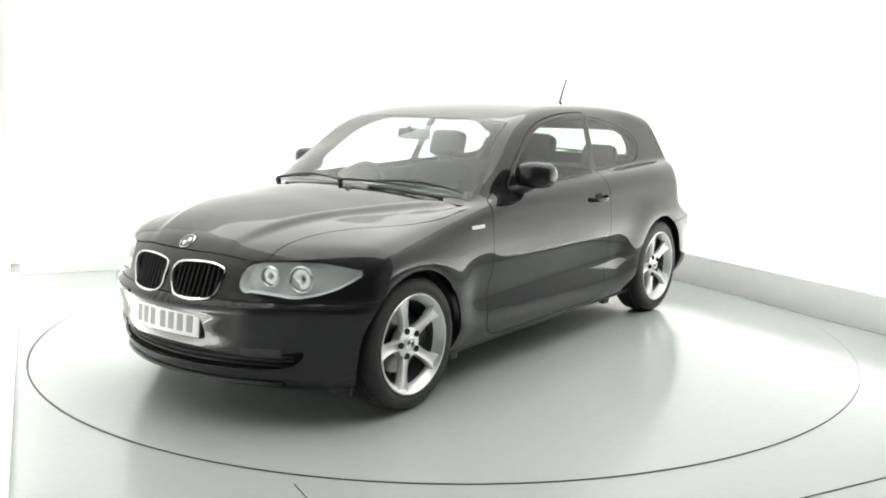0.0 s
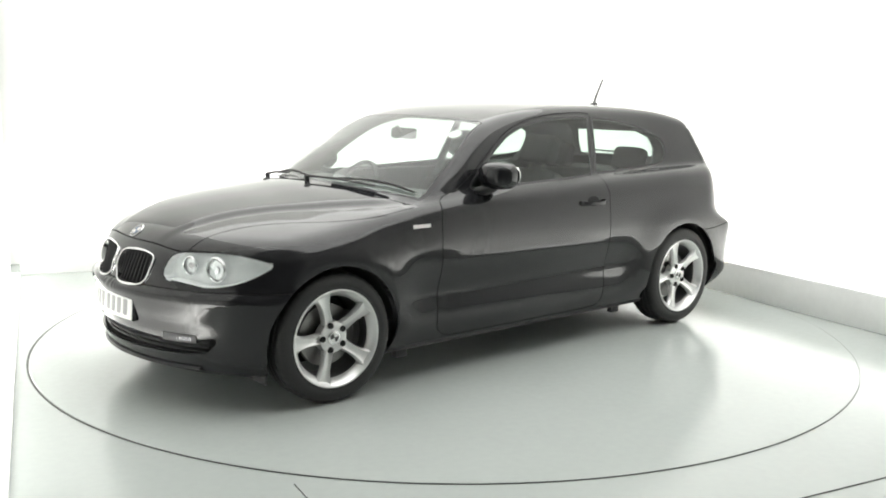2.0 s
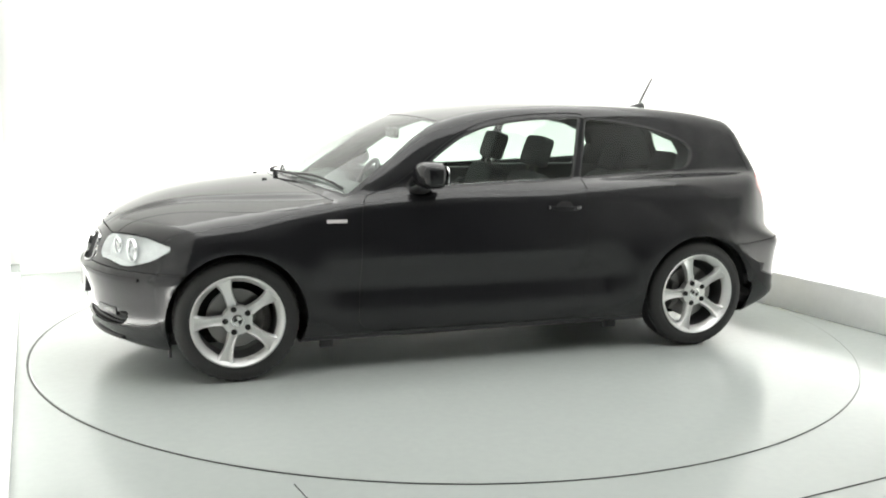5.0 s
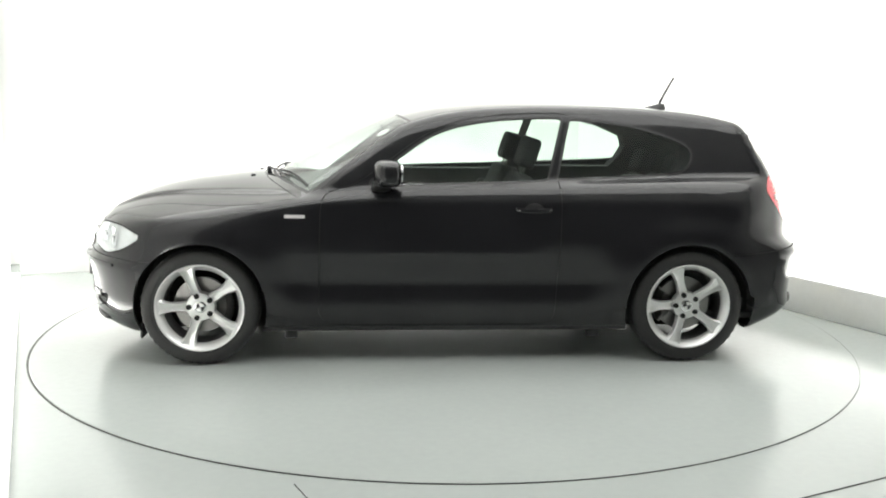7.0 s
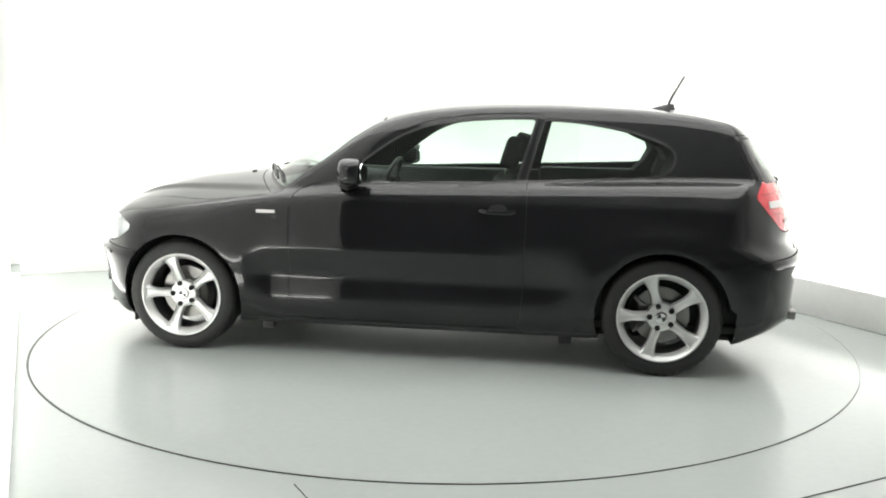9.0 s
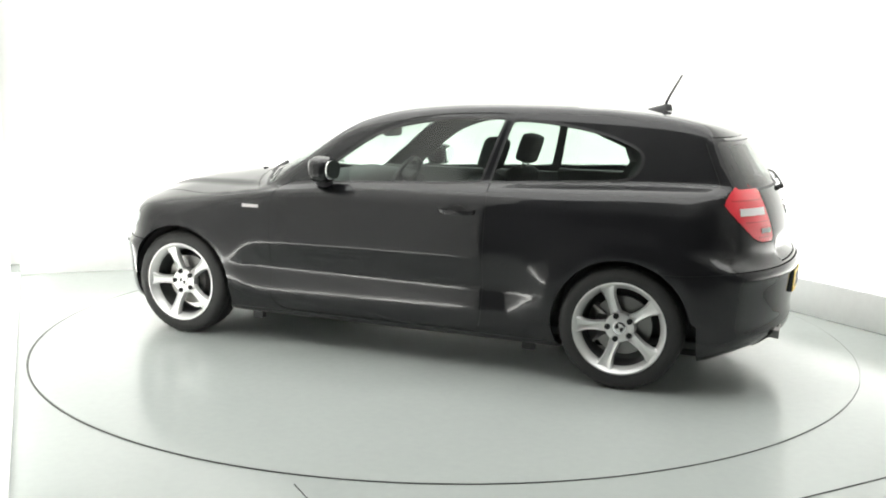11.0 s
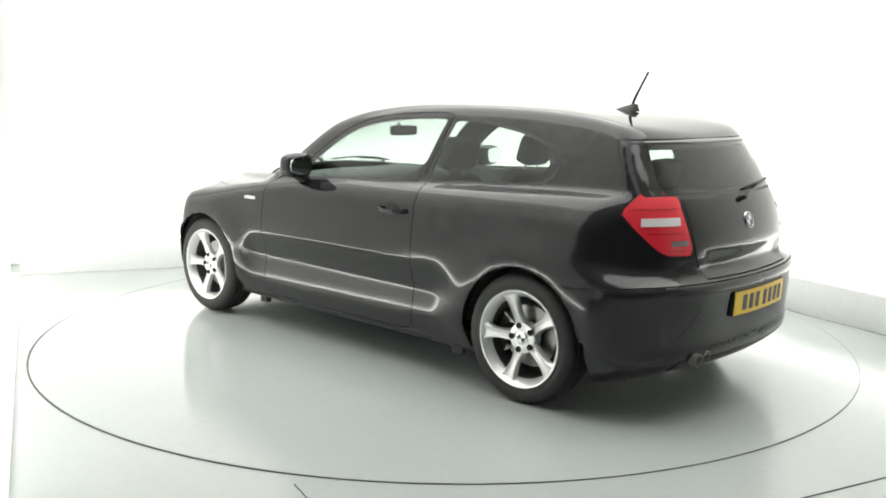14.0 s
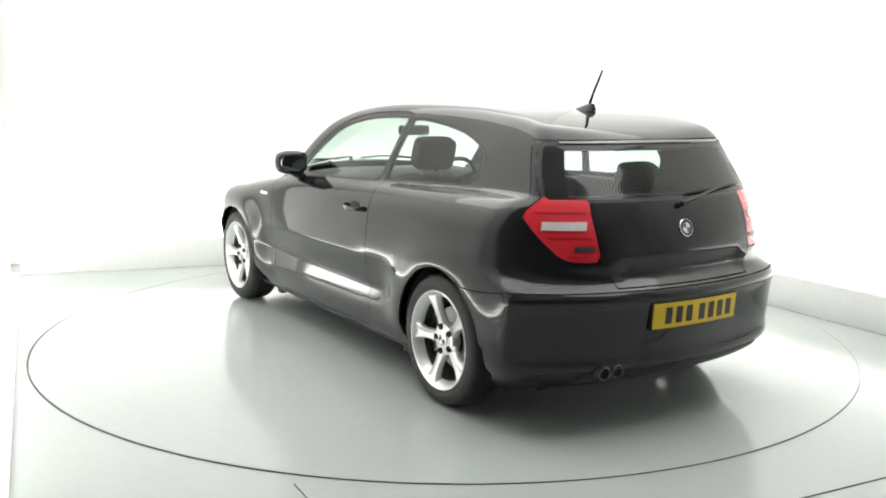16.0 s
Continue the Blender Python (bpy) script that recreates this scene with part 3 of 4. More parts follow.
    cap = part("hub_cap", bm, CHROME, w, "round hub cap with a plain emblem disc")
    for q in range(4):
        bm = bmesh.new()
        pts = [(0, 0)] + [(0.022 * math.cos(math.pi / 2 * (q + i / 6)), 0.022 * math.sin(math.pi / 2 * (q + i / 6))) for i in range(7)]
        prism(bm, pts, -0.0742, -0.0752, lambda u, v, d: (u, d, v))
        part("emblem_quarter", bm, PLASTIC if q % 2 else ALLOY, cap)
    bm = bmesh.new()
    lathe(bm, [(0.07, 0.0), (0.150, 0.0), (0.150, 0.022), (0.07, 0.022)], 48, "y", closed=True)
    part("brake_disc", bm, STEEL, w, "grey steel brake disc")
    return w


def make_caliper():
    bm = bmesh.new()
    for i in range(7):
        a0, a1 = radians(-35 + 10 * i), radians(-25 + 10 * i)
        vs = []
        for y in (-0.03, 0.05):
            for r in (0.095, 0.172):
                for a in (a0, a1):
                    vs.append(bm.verts.new((r * math.cos(a), y, r * math.sin(a))))
        for q in ((0, 1, 3, 2), (4, 5, 7, 6), (0, 1, 5, 4), (2, 3, 7, 6), (0, 2, 6, 4), (1, 3, 7, 5)):
            bm.faces.new([vs[j] for j in q])
    bmesh.ops.remove_doubles(bm, verts=bm.verts[:], dist=1e-4)
    return bm


proto = make_wheel()
proto.parent = car
proto.matrix_basis = pose(-WB, -0.742, 0.316, 0, -18, 0)
for x, sgn, rot in ((WB, -1, -18), (-WB, 1, 50), (WB, 1, 33)):
    m = pose(x, 0.747 * sgn, 0.316, 0, rot, 0) if sgn < 0 else pose(x, 0.745, 0.316, 0, 0, 180) @ pose(0, 0, 0, 0, rot, 0)
    copy_thing(proto, m)
for x in (-WB, WB):
    for sgn in (-1, 1):
        ob = part("brake_caliper", make_caliper(), STEEL, car, "", angle=30)
        ob.matrix_basis = pose(x, 0.742 * sgn, 0.316, 0, 0 if x < 0 else 180, 0 if sgn < 0 else 180)
        bm = bmesh.new()
        n = 28
        R = 0.351
        rows = []
        for i in range(n + 1):
            a = math.pi * (0.03 + 0.94 * i / n)
            rows.append([bm.verts.new((x + R * math.cos(a), sgn * yy, HUB + R * math.sin(a))) for yy in (0.56, 0.815)])
        for a, b in zip(rows, rows[1:]):
            bm.faces.new((a[0], a[1], b[1], b[0]))
        bm.faces.new([r[0] for r in rows])
        part("wheel_well", bm, DARK, car, "dark wheel housing")

# ---------------------------------------------------------------- fitting things to the shell
def surf(o, d, reach=1.6):
    """First point of the shell along a line from outside, and the outward normal there."""
    o, d = np.array(o, float), np.array(d, float) / np.linalg.norm(d)
    ts = np.linspace(0, reach, 240)
    p = o[None] + ts[:, None] * d[None]
    f = shell(p[:, 0], p[:, 1], p[:, 2])
    i = int(np.argmax(f < 0))
    lo, hi = ts[max(i - 1, 0)], ts[i]
    for _ in range(2):
        fine = np.linspace(lo, hi, 17)
        p = o[None] + fine[:, None] * d[None]
        k = max(int(np.argmax(shell(p[:, 0], p[:, 1], p[:, 2]) < 0)), 1)
        lo, hi = fine[k - 1], fine[k]
    q = o + d * lo
    e = 0.004 * np.vstack([np.eye(3), -np.eye(3)])
    p = q[None] + e
    f = shell(p[:, 0], p[:, 1], p[:, 2])
    n = f[:3] - f[3:]
    return Vector(q), Vector(n / np.linalg.norm(n))


def on_side(x, z, sgn=-1):
    return surf((x, 1.5 * sgn, z), (0, -sgn, 0))


def on_front(y, z):
    return surf((-2.9, y, z), (1, 0, 0))


def on_rear(y, z):
    return surf((2.9, y, z), (-1, 0, 0))


def on_top(x, y):
    return surf((x, y, 2.0), (0, 0, -1))


def patch(name, finder, us, vs, out, thick, mat, parent, label=""):
    """A raised plate that follows the shell over a grid of places."""
    bm = bmesh.new()
    top, low = [], []
    for u in us:
        a, c = [], []
        for v in vs:
            p, n = finder(u, v)
            a.append(bm.verts.new(p + n * out))
            c.append(bm.verts.new(p + n * (out - thick)))
        top.append(a)
        low.append(c)
    nu, nv = len(us), len(vs)
    for i in range(nu - 1):
        for j in range(nv - 1):
            bm.faces.new((top[i][j], top[i + 1][j], top[i + 1][j + 1], top[i][j + 1]))
            bm.faces.new((low[i][j], low[i][j + 1], low[i + 1][j + 1], low[i + 1][j]))
    for i in range(nu - 1):
        bm.faces.new((top[i][0], low[i][0], low[i + 1][0], top[i + 1][0]))
        bm.faces.new((top[i][-1], top[i + 1][-1], low[i + 1][-1], low[i][-1]))
    for j in range(nv - 1):
        bm.faces.new((top[0][j], top[0][j + 1], low[0][j + 1], low[0][j]))
        bm.faces.new((top[-1][j], low[-1][j], low[-1][j + 1], top[-1][j + 1]))
    return part(name, bm, mat, parent, label)


def at_tail(az, z, sgn):
    a = radians(az)
    return surf((1.45 + 1.2 * math.cos(a), sgn * 1.2 * math.sin(a), z), (-math.cos(a), -sgn * math.sin(a), 0))


def at_head(az, z, sgn):
    a = radians(az)
    return surf((-1.35 - 1.2 * math.cos(a), sgn * 1.2 * math.sin(a), z), (math.cos(a), -sgn * math.sin(a), 0))


def bucket(name, piece, push, mat, parent, label="", shrink=0.97):
    """A recess behind a cut-out of the shell: walls and floor."""
    V, F = piece
    V = np.array(V)
    c = V.mean(0)
    low = c + (V - c) * shrink + np.array(push)
    n = len(V)
    faces = [tuple(i + n for i in f) for f in F]
    faces += [(b2, a2, a2 + n, b2 + n) for a2, b2 in rims(F)]
    return solid(name, np.vstack([V, low]), faces, mat, parent, label, False)


BOWL = material("bright_lamp_bowl", (0.93, 0.94, 0.95), 0.22, metal=0.85, grain=0.03, scale=60, bump=0.2)
LAMPHOUSE = material("pale_lamp_reflector", (0.92, 0.93, 0.93), 0.3, metal=0.0, coat=0.8, grain=0.12, scale=30, bump=0.6)
LENS = clear("clear_lamp_lens", (0.93, 0.95, 0.95), 1.4)
RED = material("red_lamp_lens", (0.80, 0.030, 0.050), 0.16, coat=1.0, grain=0.15, scale=160)
DEEPRED = material("deep_red_lens_rib", (0.55, 0.016, 0.028), 0.2, coat=1.0, grain=0.1, scale=160)
MILK = material("milky_lamp_strip", (0.78, 0.74, 0.74), 0.2, coat=0.6, grain=0.05, scale=80)
WHITEPLATE = material("white_plate", (0.83, 0.83, 0.81), 0.35, grain=0.03, scale=120)
YELLOW = material("yellow_plate", (0.83, 0.56, 0.02), 0.35, grain=0.03, scale=120)
INK = material("plate_ink", (0.03, 0.03, 0.03), 0.5, grain=0.1, scale=100)
PALEINK = material("pale_plate_ink", (0.34, 0.34, 0.34), 0.5, grain=0.1, scale=100)
CLOTH = material("dark_seat_cloth", (0.055, 0.056, 0.058), 0.9, grain=0.3, scale=500, bump=0.4)
TRIM = material("grey_cabin_trim", (0.075, 0.077, 0.078), 0.75, grain=0.2, scale=300, bump=0.2)
LINER = material("pale_headliner", (0.42, 0.42, 0.40), 0.9, grain=0.08, scale=300, bump=0.2)
MIRROR = material("mirror_glass", (0.86, 0.88, 0.88), 0.02, metal=1.0, grain=0.01, scale=50)
BLUE = material("emblem_blue", (0.10, 0.16, 0.26), 0.25, coat=0.6, grain=0.05, scale=50)

# dark filler behind the shut lines
V, F = PIECES["gap"]
V = np.array(V)
N = np.zeros_like(V)
for k in range(3):
    step3 = np.zeros(3)
    step3[k] = 0.004
    a, b2 = V + step3, V - step3
    N[:, k] = shell(a[:, 0], a[:, 1], a[:, 2]) - shell(b2[:, 0], b2[:, 1], b2[:, 2])
N /= np.linalg.norm(N, axis=1)[:, None]
solid("shut_line", V - 0.006 * N, F, DARK, car, "dark rubber in the panel joints", True)

# lamps
for sd, sgn in (("l", -1), ("r", 1)):
    if "headlamp|" + sd in PIECES:
        V, F = PIECES["headlamp|" + sd]
        lens = solid("headlamp", V, F, LENS, car, "clear wrap-round headlamp", True)
        lens.visible_shadow = False
        bucket("lamp_housing", PIECES["headlamp|" + sd], (0.035, -0.012 * sgn, 0.0), LAMPHOUSE, lens, "pale silver lamp housing", 0.93)
        for az, zz, rad, depth in ((41.8, 0.672, 0.041, 0.030), (51.5, 0.662, 0.054, 0.034)):
            p, nn = at_head(az, zz, sgn)
            q = Vector((-0.93, 0.30 * sgn, 0)).normalized()
            m = Matrix.Translation(p - q * 0.022) @ q.to_track_quat("Z", "Y").to_matrix().to_4x4()
            bm = bmesh.new()
            lathe(bm, [(rad * 1.10, -0.006), (rad * 1.10, 0.004), (rad * 1.02, 0.008), (rad * 0.93, 0.004), (rad * 0.78, -depth * 0.55), (rad * 0.4, -depth), (0.001, -depth)], 36, "z", m)
            bowl = part("lamp_bowl", bm, BOWL, lens, "round chrome lamp bowl")
            bm = bmesh.new()
            lathe(bm, [(rad * 0.93, 0.0035), (rad * 0.93, 0.001), (rad * 0.84, -0.002), (rad * 0.84, 0.0005)], 36, "z", m, closed=True)
            part("bowl_ring", bm, STEEL, bowl, "grey ring inside the bowl")
            bm = bmesh.new()
            lathe(bm, [(rad * 0.42, -depth * 0.9), (rad * 0.40, -0.008), (rad * 0.30, 0.002), (rad * 0.12, 0.006), (0.001, 0.0065)], 24, "z", m)
            part("lamp_bulb", bm, MILK if az < 45 else BOWL, bowl)
    if "taillamp|" + sd in PIECES:
        tl = solidify(solid("tail_lamp", *PIECES["taillamp|" + sd], RED, car, "red tail lamp with a pale strip", True), 0.03, DARK, 1)
        patch("lamp_strip", lambda u, v: at_tail(u, v, sgn), np.linspace(45.2, 58.8, 12), [0.893, 0.897, 0.924, 0.928], 0.004, 0.012, MILK, tl, "pale silver lamp strip")
        patch("reflector", lambda u, v: at_tail(u, v, sgn), np.linspace(42.2, 48.5, 6), [0.806, 0.809, 0.825, 0.828], 0.003, 0.012, STEEL, tl, "small grey reflector")
        for z0 in (0.783, 0.858, 0.962):
            patch("lens_rib", lambda u, v: at_tail(u, v, sgn), np.linspace(43.6 if z0 < 0.9 else 45.8, 50.0 if z0 < 0.8 else 56.5 if z0 < 0.9 else 62.0, 10), [z0, z0 + 0.003, z0 + 0.006], 0.002, 0.006, DEEPRED, tl)
    # kidney grille half
    if "kidney|" + sd in PIECES:
        g = bucket("radiator_grille", PIECES["kidney|" + sd], (0.055, 0, 0), DARK, car, "black grille opening with a chrome ring", 0.96)
        ring = []
        for u, v in KIDNEY + KIDNEY[:1]:
            p, n = on_front(sgn * u, v)
            ring.append(p + n * 0.003)
        bm = bmesh.new()
        rows = []
        cen = sum(ring[:-1], Vector()) / (len(ring) - 1)
        for p in ring[:-1]:
            _, n = on_front(p.y, p.z)
            o = (p - cen).normalized()
            rows.append([bm.verts.new(q) for q in (p + o * 0.006 - n * 0.004, p + o * 0.005 + n * 0.004, p + n * 0.007, p - o * 0.005 + n * 0.004, p - o * 0.006 - n * 0.02)])
        for i in range(len(rows)):
            a, c = rows[i], rows[(i + 1) % len(rows)]
            for j in range(4):
                bm.faces.new((a[j], a[j + 1], c[j + 1], c[j]))
        part("chrome_ring", bm, CHROME, g, "chrome grille surround")
        for i in range(9):
            y = 0.045 + 0.028 * i
            zz = [v for v in np.linspace(0.54, 0.73, 60) if poly_field(KIDNEY, np.array([y]), np.array([v]))[0] < -0.004]
            if len(zz) < 4:
                continue
            bm = bmesh.new()
            for z0, z1 in ((zz[0], zz[-1]),):
                pa, _ = on_front(sgn * y, z0)
                pb, _ = on_front(sgn * y, z1)
                vs = []
                for p in (pa, pb):
                    for dx, dy in ((0.008, -0.004), (0.005, 0), (0.008, 0.004), (0.045, 0.003), (0.045, -0.003)):
                        vs.append(bm.verts.new(p + Vector((dx, dy, 0))))
                for j in range(5):
                    bm.faces.new((vs[j], vs[(j + 1) % 5], vs[5 + (j + 1) % 5], vs[5 + j]))
                bm.faces.new(vs[:5])
                bm.faces.new(vs[5:])
            part("grille_slat", bm, PLASTIC, g, "", False)

# lower intake with bars
intake = bucket("bumper_intake", PIECES["intake"], (0.07, 0, 0.0), DARK, PANEL["front_bumper"], "black lower bumper opening", 0.97)
for zz in (0.285, 0.308, 0.331):
    bm = bmesh.new()
    pts = []
    for y in np.linspace(-0.6, 0.6, 25):
        p, _ = on_front(y, zz)
        pts.append(p + Vector((0.03, 0, 0)))
    tube(bm, pts, 0.006, 8)
    part("intake_bar", bm, PLASTIC, PANEL["front_bumper"])
for sgn in (-1, 1):
    fog = patch("fog_lamp", on_front, [sgn * v for v in np.linspace(0.41, 0.575, 9)], [0.328, 0.340, 0.356, 0.367], 0.004, 0.02, PLASTIC, PANEL["front_bumper"], "slim dark fog lamp panel")
    patch("fog_lens", on_front, [sgn * v for v in np.linspace(0.49, 0.555, 5)], [0.338, 0.344, 0.352, 0.358], 0.007, 0.006, LENS, fog, "clear fog lamp lens")
    patch("rub_strip", lambda u, v: on_front(u, v), [sgn * v for v in np.linspace(0.28, 0.735, 14)], [0.522, 0.530, 0.539], 0.006, 0.012, PAINT, PANEL["front_bumper"])
# front lip
bm = bmesh.new()
rows = []
for y in np.linspace(-0.56, 0.56, 41):
    p, _ = on_front(y, 0.205)
    rows.append([bm.verts.new(p + Vector(q)) for q in ((0.03, 0, 0.012), (-0.012, 0, 0.004), (-0.018, 0, -0.006), (0.0, 0, -0.012), (0.05, 0, -0.022))])
for a, c in zip(rows, rows[1:]):
    for j in range(4):
        bm.faces.new((a[j], a[j + 1], c[j + 1], c[j]))
part("front_lip", bm, PLASTIC, PANEL["front_bumper"], "black plastic chin lip")


# number plates: letters stand as plain bars
def number_plate(x, z, face, mat, ink, tilt, bow, label, size=1.0):
    def sheet(lo, hi, cuts):
        bm = bmesh.new()
        ys = np.linspace(lo[1], hi[1], cuts + 1)
        rows = [[bm.verts.new((px + bow * y * y, y, pz)) for px, pz in ((lo[0], lo[2]), (hi[0], lo[2]), (hi[0], hi[2]), (lo[0], hi[2]))] for y in ys]
        for a, c in zip(rows, rows[1:]):
            for j in range(4):
                bm.faces.new((a[j], a[(j + 1) % 4], c[(j + 1) % 4], c[j]))
        bm.faces.new(rows[0])
        bm.faces.new(rows[-1])
        return bm

    p = part("number_plate", sheet((-0.004, -0.26, -0.0555), (0.0, 0.26, 0.0555), 14), mat, car, label)
    for y in (-0.205, -0.145, -0.085, -0.025, 0.055, 0.115, 0.175):
        part("plate_bar", sheet((-0.0058, y - 0.018, -0.037), (-0.0041, y + 0.018, 0.037), 1), ink, p, "", False)
    part("plate_holder", sheet((0.0005, -0.265, -0.059), (0.022, 0.265, 0.059), 14), PLASTIC, p, "black plate holder")
    p.matrix_basis = pose(x, 0.005, z, 0, tilt, face) @ Matrix.Diagonal((1, size, 1, 1))
    return p


number_plate(-2.094, 0.450, 0, WHITEPLATE, PALEINK, 5, 0.42, "white front number plate with plain grey bars", 0.92)
number_plate(2.130, 0.523, 180, YELLOW, INK, -3, 0.22, "yellow rear number plate with plain black bars")


# round emblems
def emblem(p, n, r):
    m = Matrix.Translation(p) @ Vector(n).to_track_quat("Z", "Y").to_matrix().to_4x4()
    bm = bmesh.new()
    lathe(bm, [(r, -0.004), (r, 0.003), (r * 0.95, 0.005), (r * 0.9, 0.0045), (r * 0.88, 0.0035), (0.001, 0.0035)], 36, "z", m)
    e = part("emblem", bm, CHROME, car, "round chrome emblem with plain quarters")
    bm = bmesh.new()
    lathe(bm, [(r * 0.88, 0.0036), (r * 0.88, 0.0045), (r * 0.62, 0.0045), (r * 0.62, 0.0036)], 36, "z", m, closed=True)
    part("emblem_ring", bm, PLASTIC, e)
    for q in range(4):
        bm = bmesh.new()
        pts = [(0, 0)] + [(r * 0.58 * math.cos(math.pi / 2 * (q + i / 7)), r * 0.58 * math.sin(math.pi / 2 * (q + i / 7))) for i in range(8)]
        prism(bm, pts, 0.0032, 0.0048, lambda u, v, d: m @ Vector((u, v, d)))
        part("emblem_quarter", bm, BLUE if q % 2 else MILK, e, "", False)


p, n = surf((-2.6, 0, 1.19), (0.85, 0, -0.53))
emblem(p, n, 0.041)
p, n = on_rear(0.0, 0.885)
emblem(p, n, 0.041)

# side repeaters and door handles
for sgn in (-1, 1):
    patch("side_repeater", lambda u, v: on_side(u, v, sgn), np.linspace(-0.878, -0.772, 7), [0.799, 0.804, 0.812, 0.817], 0.005, 0.012, MILK, car, "slim pale side repeater lamp")
    door = PANEL["door|l" if sgn < 0 else "door|r"]
    cup_p, cup_n = on_side(0.455, 0.850, sgn)
    m = Matrix.Translation(cup_p) @ Matrix.Rotation(0 if sgn < 0 else math.pi, 4, "Z")
    # no hollow is cut: a flat dark disc gives the recess its shade
    bm = bmesh.new()
    pts = [(0.052 * math.cos(2 * math.pi * i / 24), 0.034 * math.sin(2 * math.pi * i / 24)) for i in range(24)]
    prism(bm, pts, 0.01, -0.0015, lambda u, v, d: m @ Vector((u, d, v)), 0.001)
    cup = part("handle_shade_disc", bm, DARK, door, "flat dark disc as the shade of the handle recess")
    bm = bmesh.new()
    bar = [(-0.105, 0.004, 0.006), (-0.098, -0.018, 0.008), (-0.06, -0.033, 0.002), (0.0, -0.037, 0.0), (0.06, -0.033, 0.002), (0.092, -0.02, 0.006), (0.10, 0.004, 0.008)]
    rows = []
    for x, y, z in bar:
        rows.append([bm.verts.new(m @ Vector((x, y + dy, z - 0.006 + dz))) for dy, dz in ((-0.007, 0), (-0.004, 0.010), (0.004, 0.012), (0.008, 0), (0.004, -0.012), (-0.004, -0.010))])
    for a, c in zip(rows, rows[1:]):
        for j in range(6):
            bm.faces.new((a[j], a[(j + 1) % 6], c[(j + 1) % 6], c[j]))
    bm.faces.new(rows[0])
    bm.faces.new(rows[-1])
    part("door_handle", bm, PAINT, door, "glossy black pull handle", angle=50)

    # door mirror
    base_p, _ = on_side(-0.40, 0.955, sgn)
    bm = bmesh.new()
    rows = []
    prof = [(0.0, 0.70, 0.72), (0.025, 0.95, 0.92), (0.06, 1.0, 1.0), (0.105, 0.98, 1.0), (0.15, 0.86, 0.92), (0.178, 0.62, 0.72), (0.19, 0.35, 0.40)]
    for d, sx, sz in prof:
        ring = []
        for i in range(24):
            a = 2 * math.pi * i / 24
            c, s2 = math.cos(a), math.sin(a)
            cx = (0.085 if c < 0 else 0.062) * (abs(c) ** 0.6) * (1 if c > 0 else -1) * sx
            cz = 0.072 * (abs(s2) ** 0.6) * (1 if s2 > 0 else -1) * sz
            ring.append(bm.verts.new((-0.335 + cx + 0.10 * d, sgn * (0.765 + d), 1.040 + cz)))
        rows.append(ring)
    for a, c in zip(rows, rows[1:]):
        for j in range(24):
            bm.faces.new((a[j], a[(j + 1) % 24], c[(j + 1) % 24], c[j]))
    bm.faces.new(rows[0])
    bm.faces.new(rows[-1])
    mir = part("door_mirror", bm, PAINT, car, "glossy black door mirror", angle=60)
    bm = bmesh.new()
    pts = rounded([(-0.075, -0.052), (0.080, -0.052), (0.085, 0.05), (-0.07, 0.055)], 3)
    prism(bm, pts, 0.0, 0.006, lambda u, v, d: (-0.266 + d, sgn * (0.862 + u), 1.040 + v))
    part("mirror_glass", bm, MIRROR, mir, "silver mirror glass")
    bm = bmesh.new()
    rows = []
    for px, py, pz, w in ((-0.37, 0.765, 0.955, 0.055), (-0.365, 0.80, 0.962, 0.05), (-0.355, 0.835, 0.978, 0.042), (-0.345, 0.87, 1.0, 0.04)):
        rows.append([bm.verts.new((px + w * math.cos(2 * math.pi * i / 12), sgn * py, pz + 0.026 * math.sin(2 * math.pi * i / 12))) for i in range(12)])
    for a, c in zip(rows, rows[1:]):
        for j in range(12):
            bm.faces.new((a[j], a[(j + 1) % 12], c[(j + 1) % 12], c[j]))
    bm.faces.new(rows[0])
    bm.faces.new(rows[-1])
    part("mirror_foot", bm, PLASTIC, mir, "black plastic mirror foot", angle=60)


# wipers
def wiper(pivot, tip, blade_a, blade_b, finder, lift=0.022):
    pv, n0 = finder(*pivot)
    tp, n1 = finder(*tip)
    bm = bmesh.new()
    tube(bm, [pv + n0 * 0.012, pv + n0 * 0.026, (pv * 0.6 + tp * 0.4) + n0 * 0.028, tp + n1 * lift], 0.008, 8, 0.005)
    lathe(bm, [(0.014, 0.0), (0.014, 0.026), (0.008, 0.031), (0.001, 0.031)], 14, "z", Matrix.Translation(pv) @ n0.to_track_quat("Z", "Y").to_matrix().to_4x4())
    w = part("wiper_arm", bm, PLASTIC, car, "black wiper arm")
    bm = bmesh.new()
    pts = []
    for i in range(13):
        t = i / 12
        p, n = finder(blade_a[0] + (blade_b[0] - blade_a[0]) * t, blade_a[1] + (blade_b[1] - blade_a[1]) * t)
        pts.append(p + n * (0.012 + 0.006 * math.sin(math.pi * t)))
    tube(bm, pts, 0.0065, 6)
    part("wiper_blade", bm, RUBBER, w)


wiper((-1.03, -0.09), (-0.87, -0.50), (-0.76, -0.69), (-0.955, -0.22), on_top, 0.016)
wiper((-0.975, 0.44), (-0.962, 0.20), (-0.895, 0.44), (-0.985, -0.03), on_top, 0.016)
wiper((0.0, 0.985), (0.30, 1.035), (0.06, 1.025), (0.46, 1.045), on_rear)
for y in (-0.22, 0.22):
    p, n = on_top(-1.11, y)
    bm = bmesh.new()
    box(bm, (-0.013, -0.011, -0.004), (0.013, 0.011, 0.007), 0.003, 2, Matrix.Translation(p))
    part("washer_jet", bm, PLASTIC, PANEL["bonnet"], "small black washer jet")

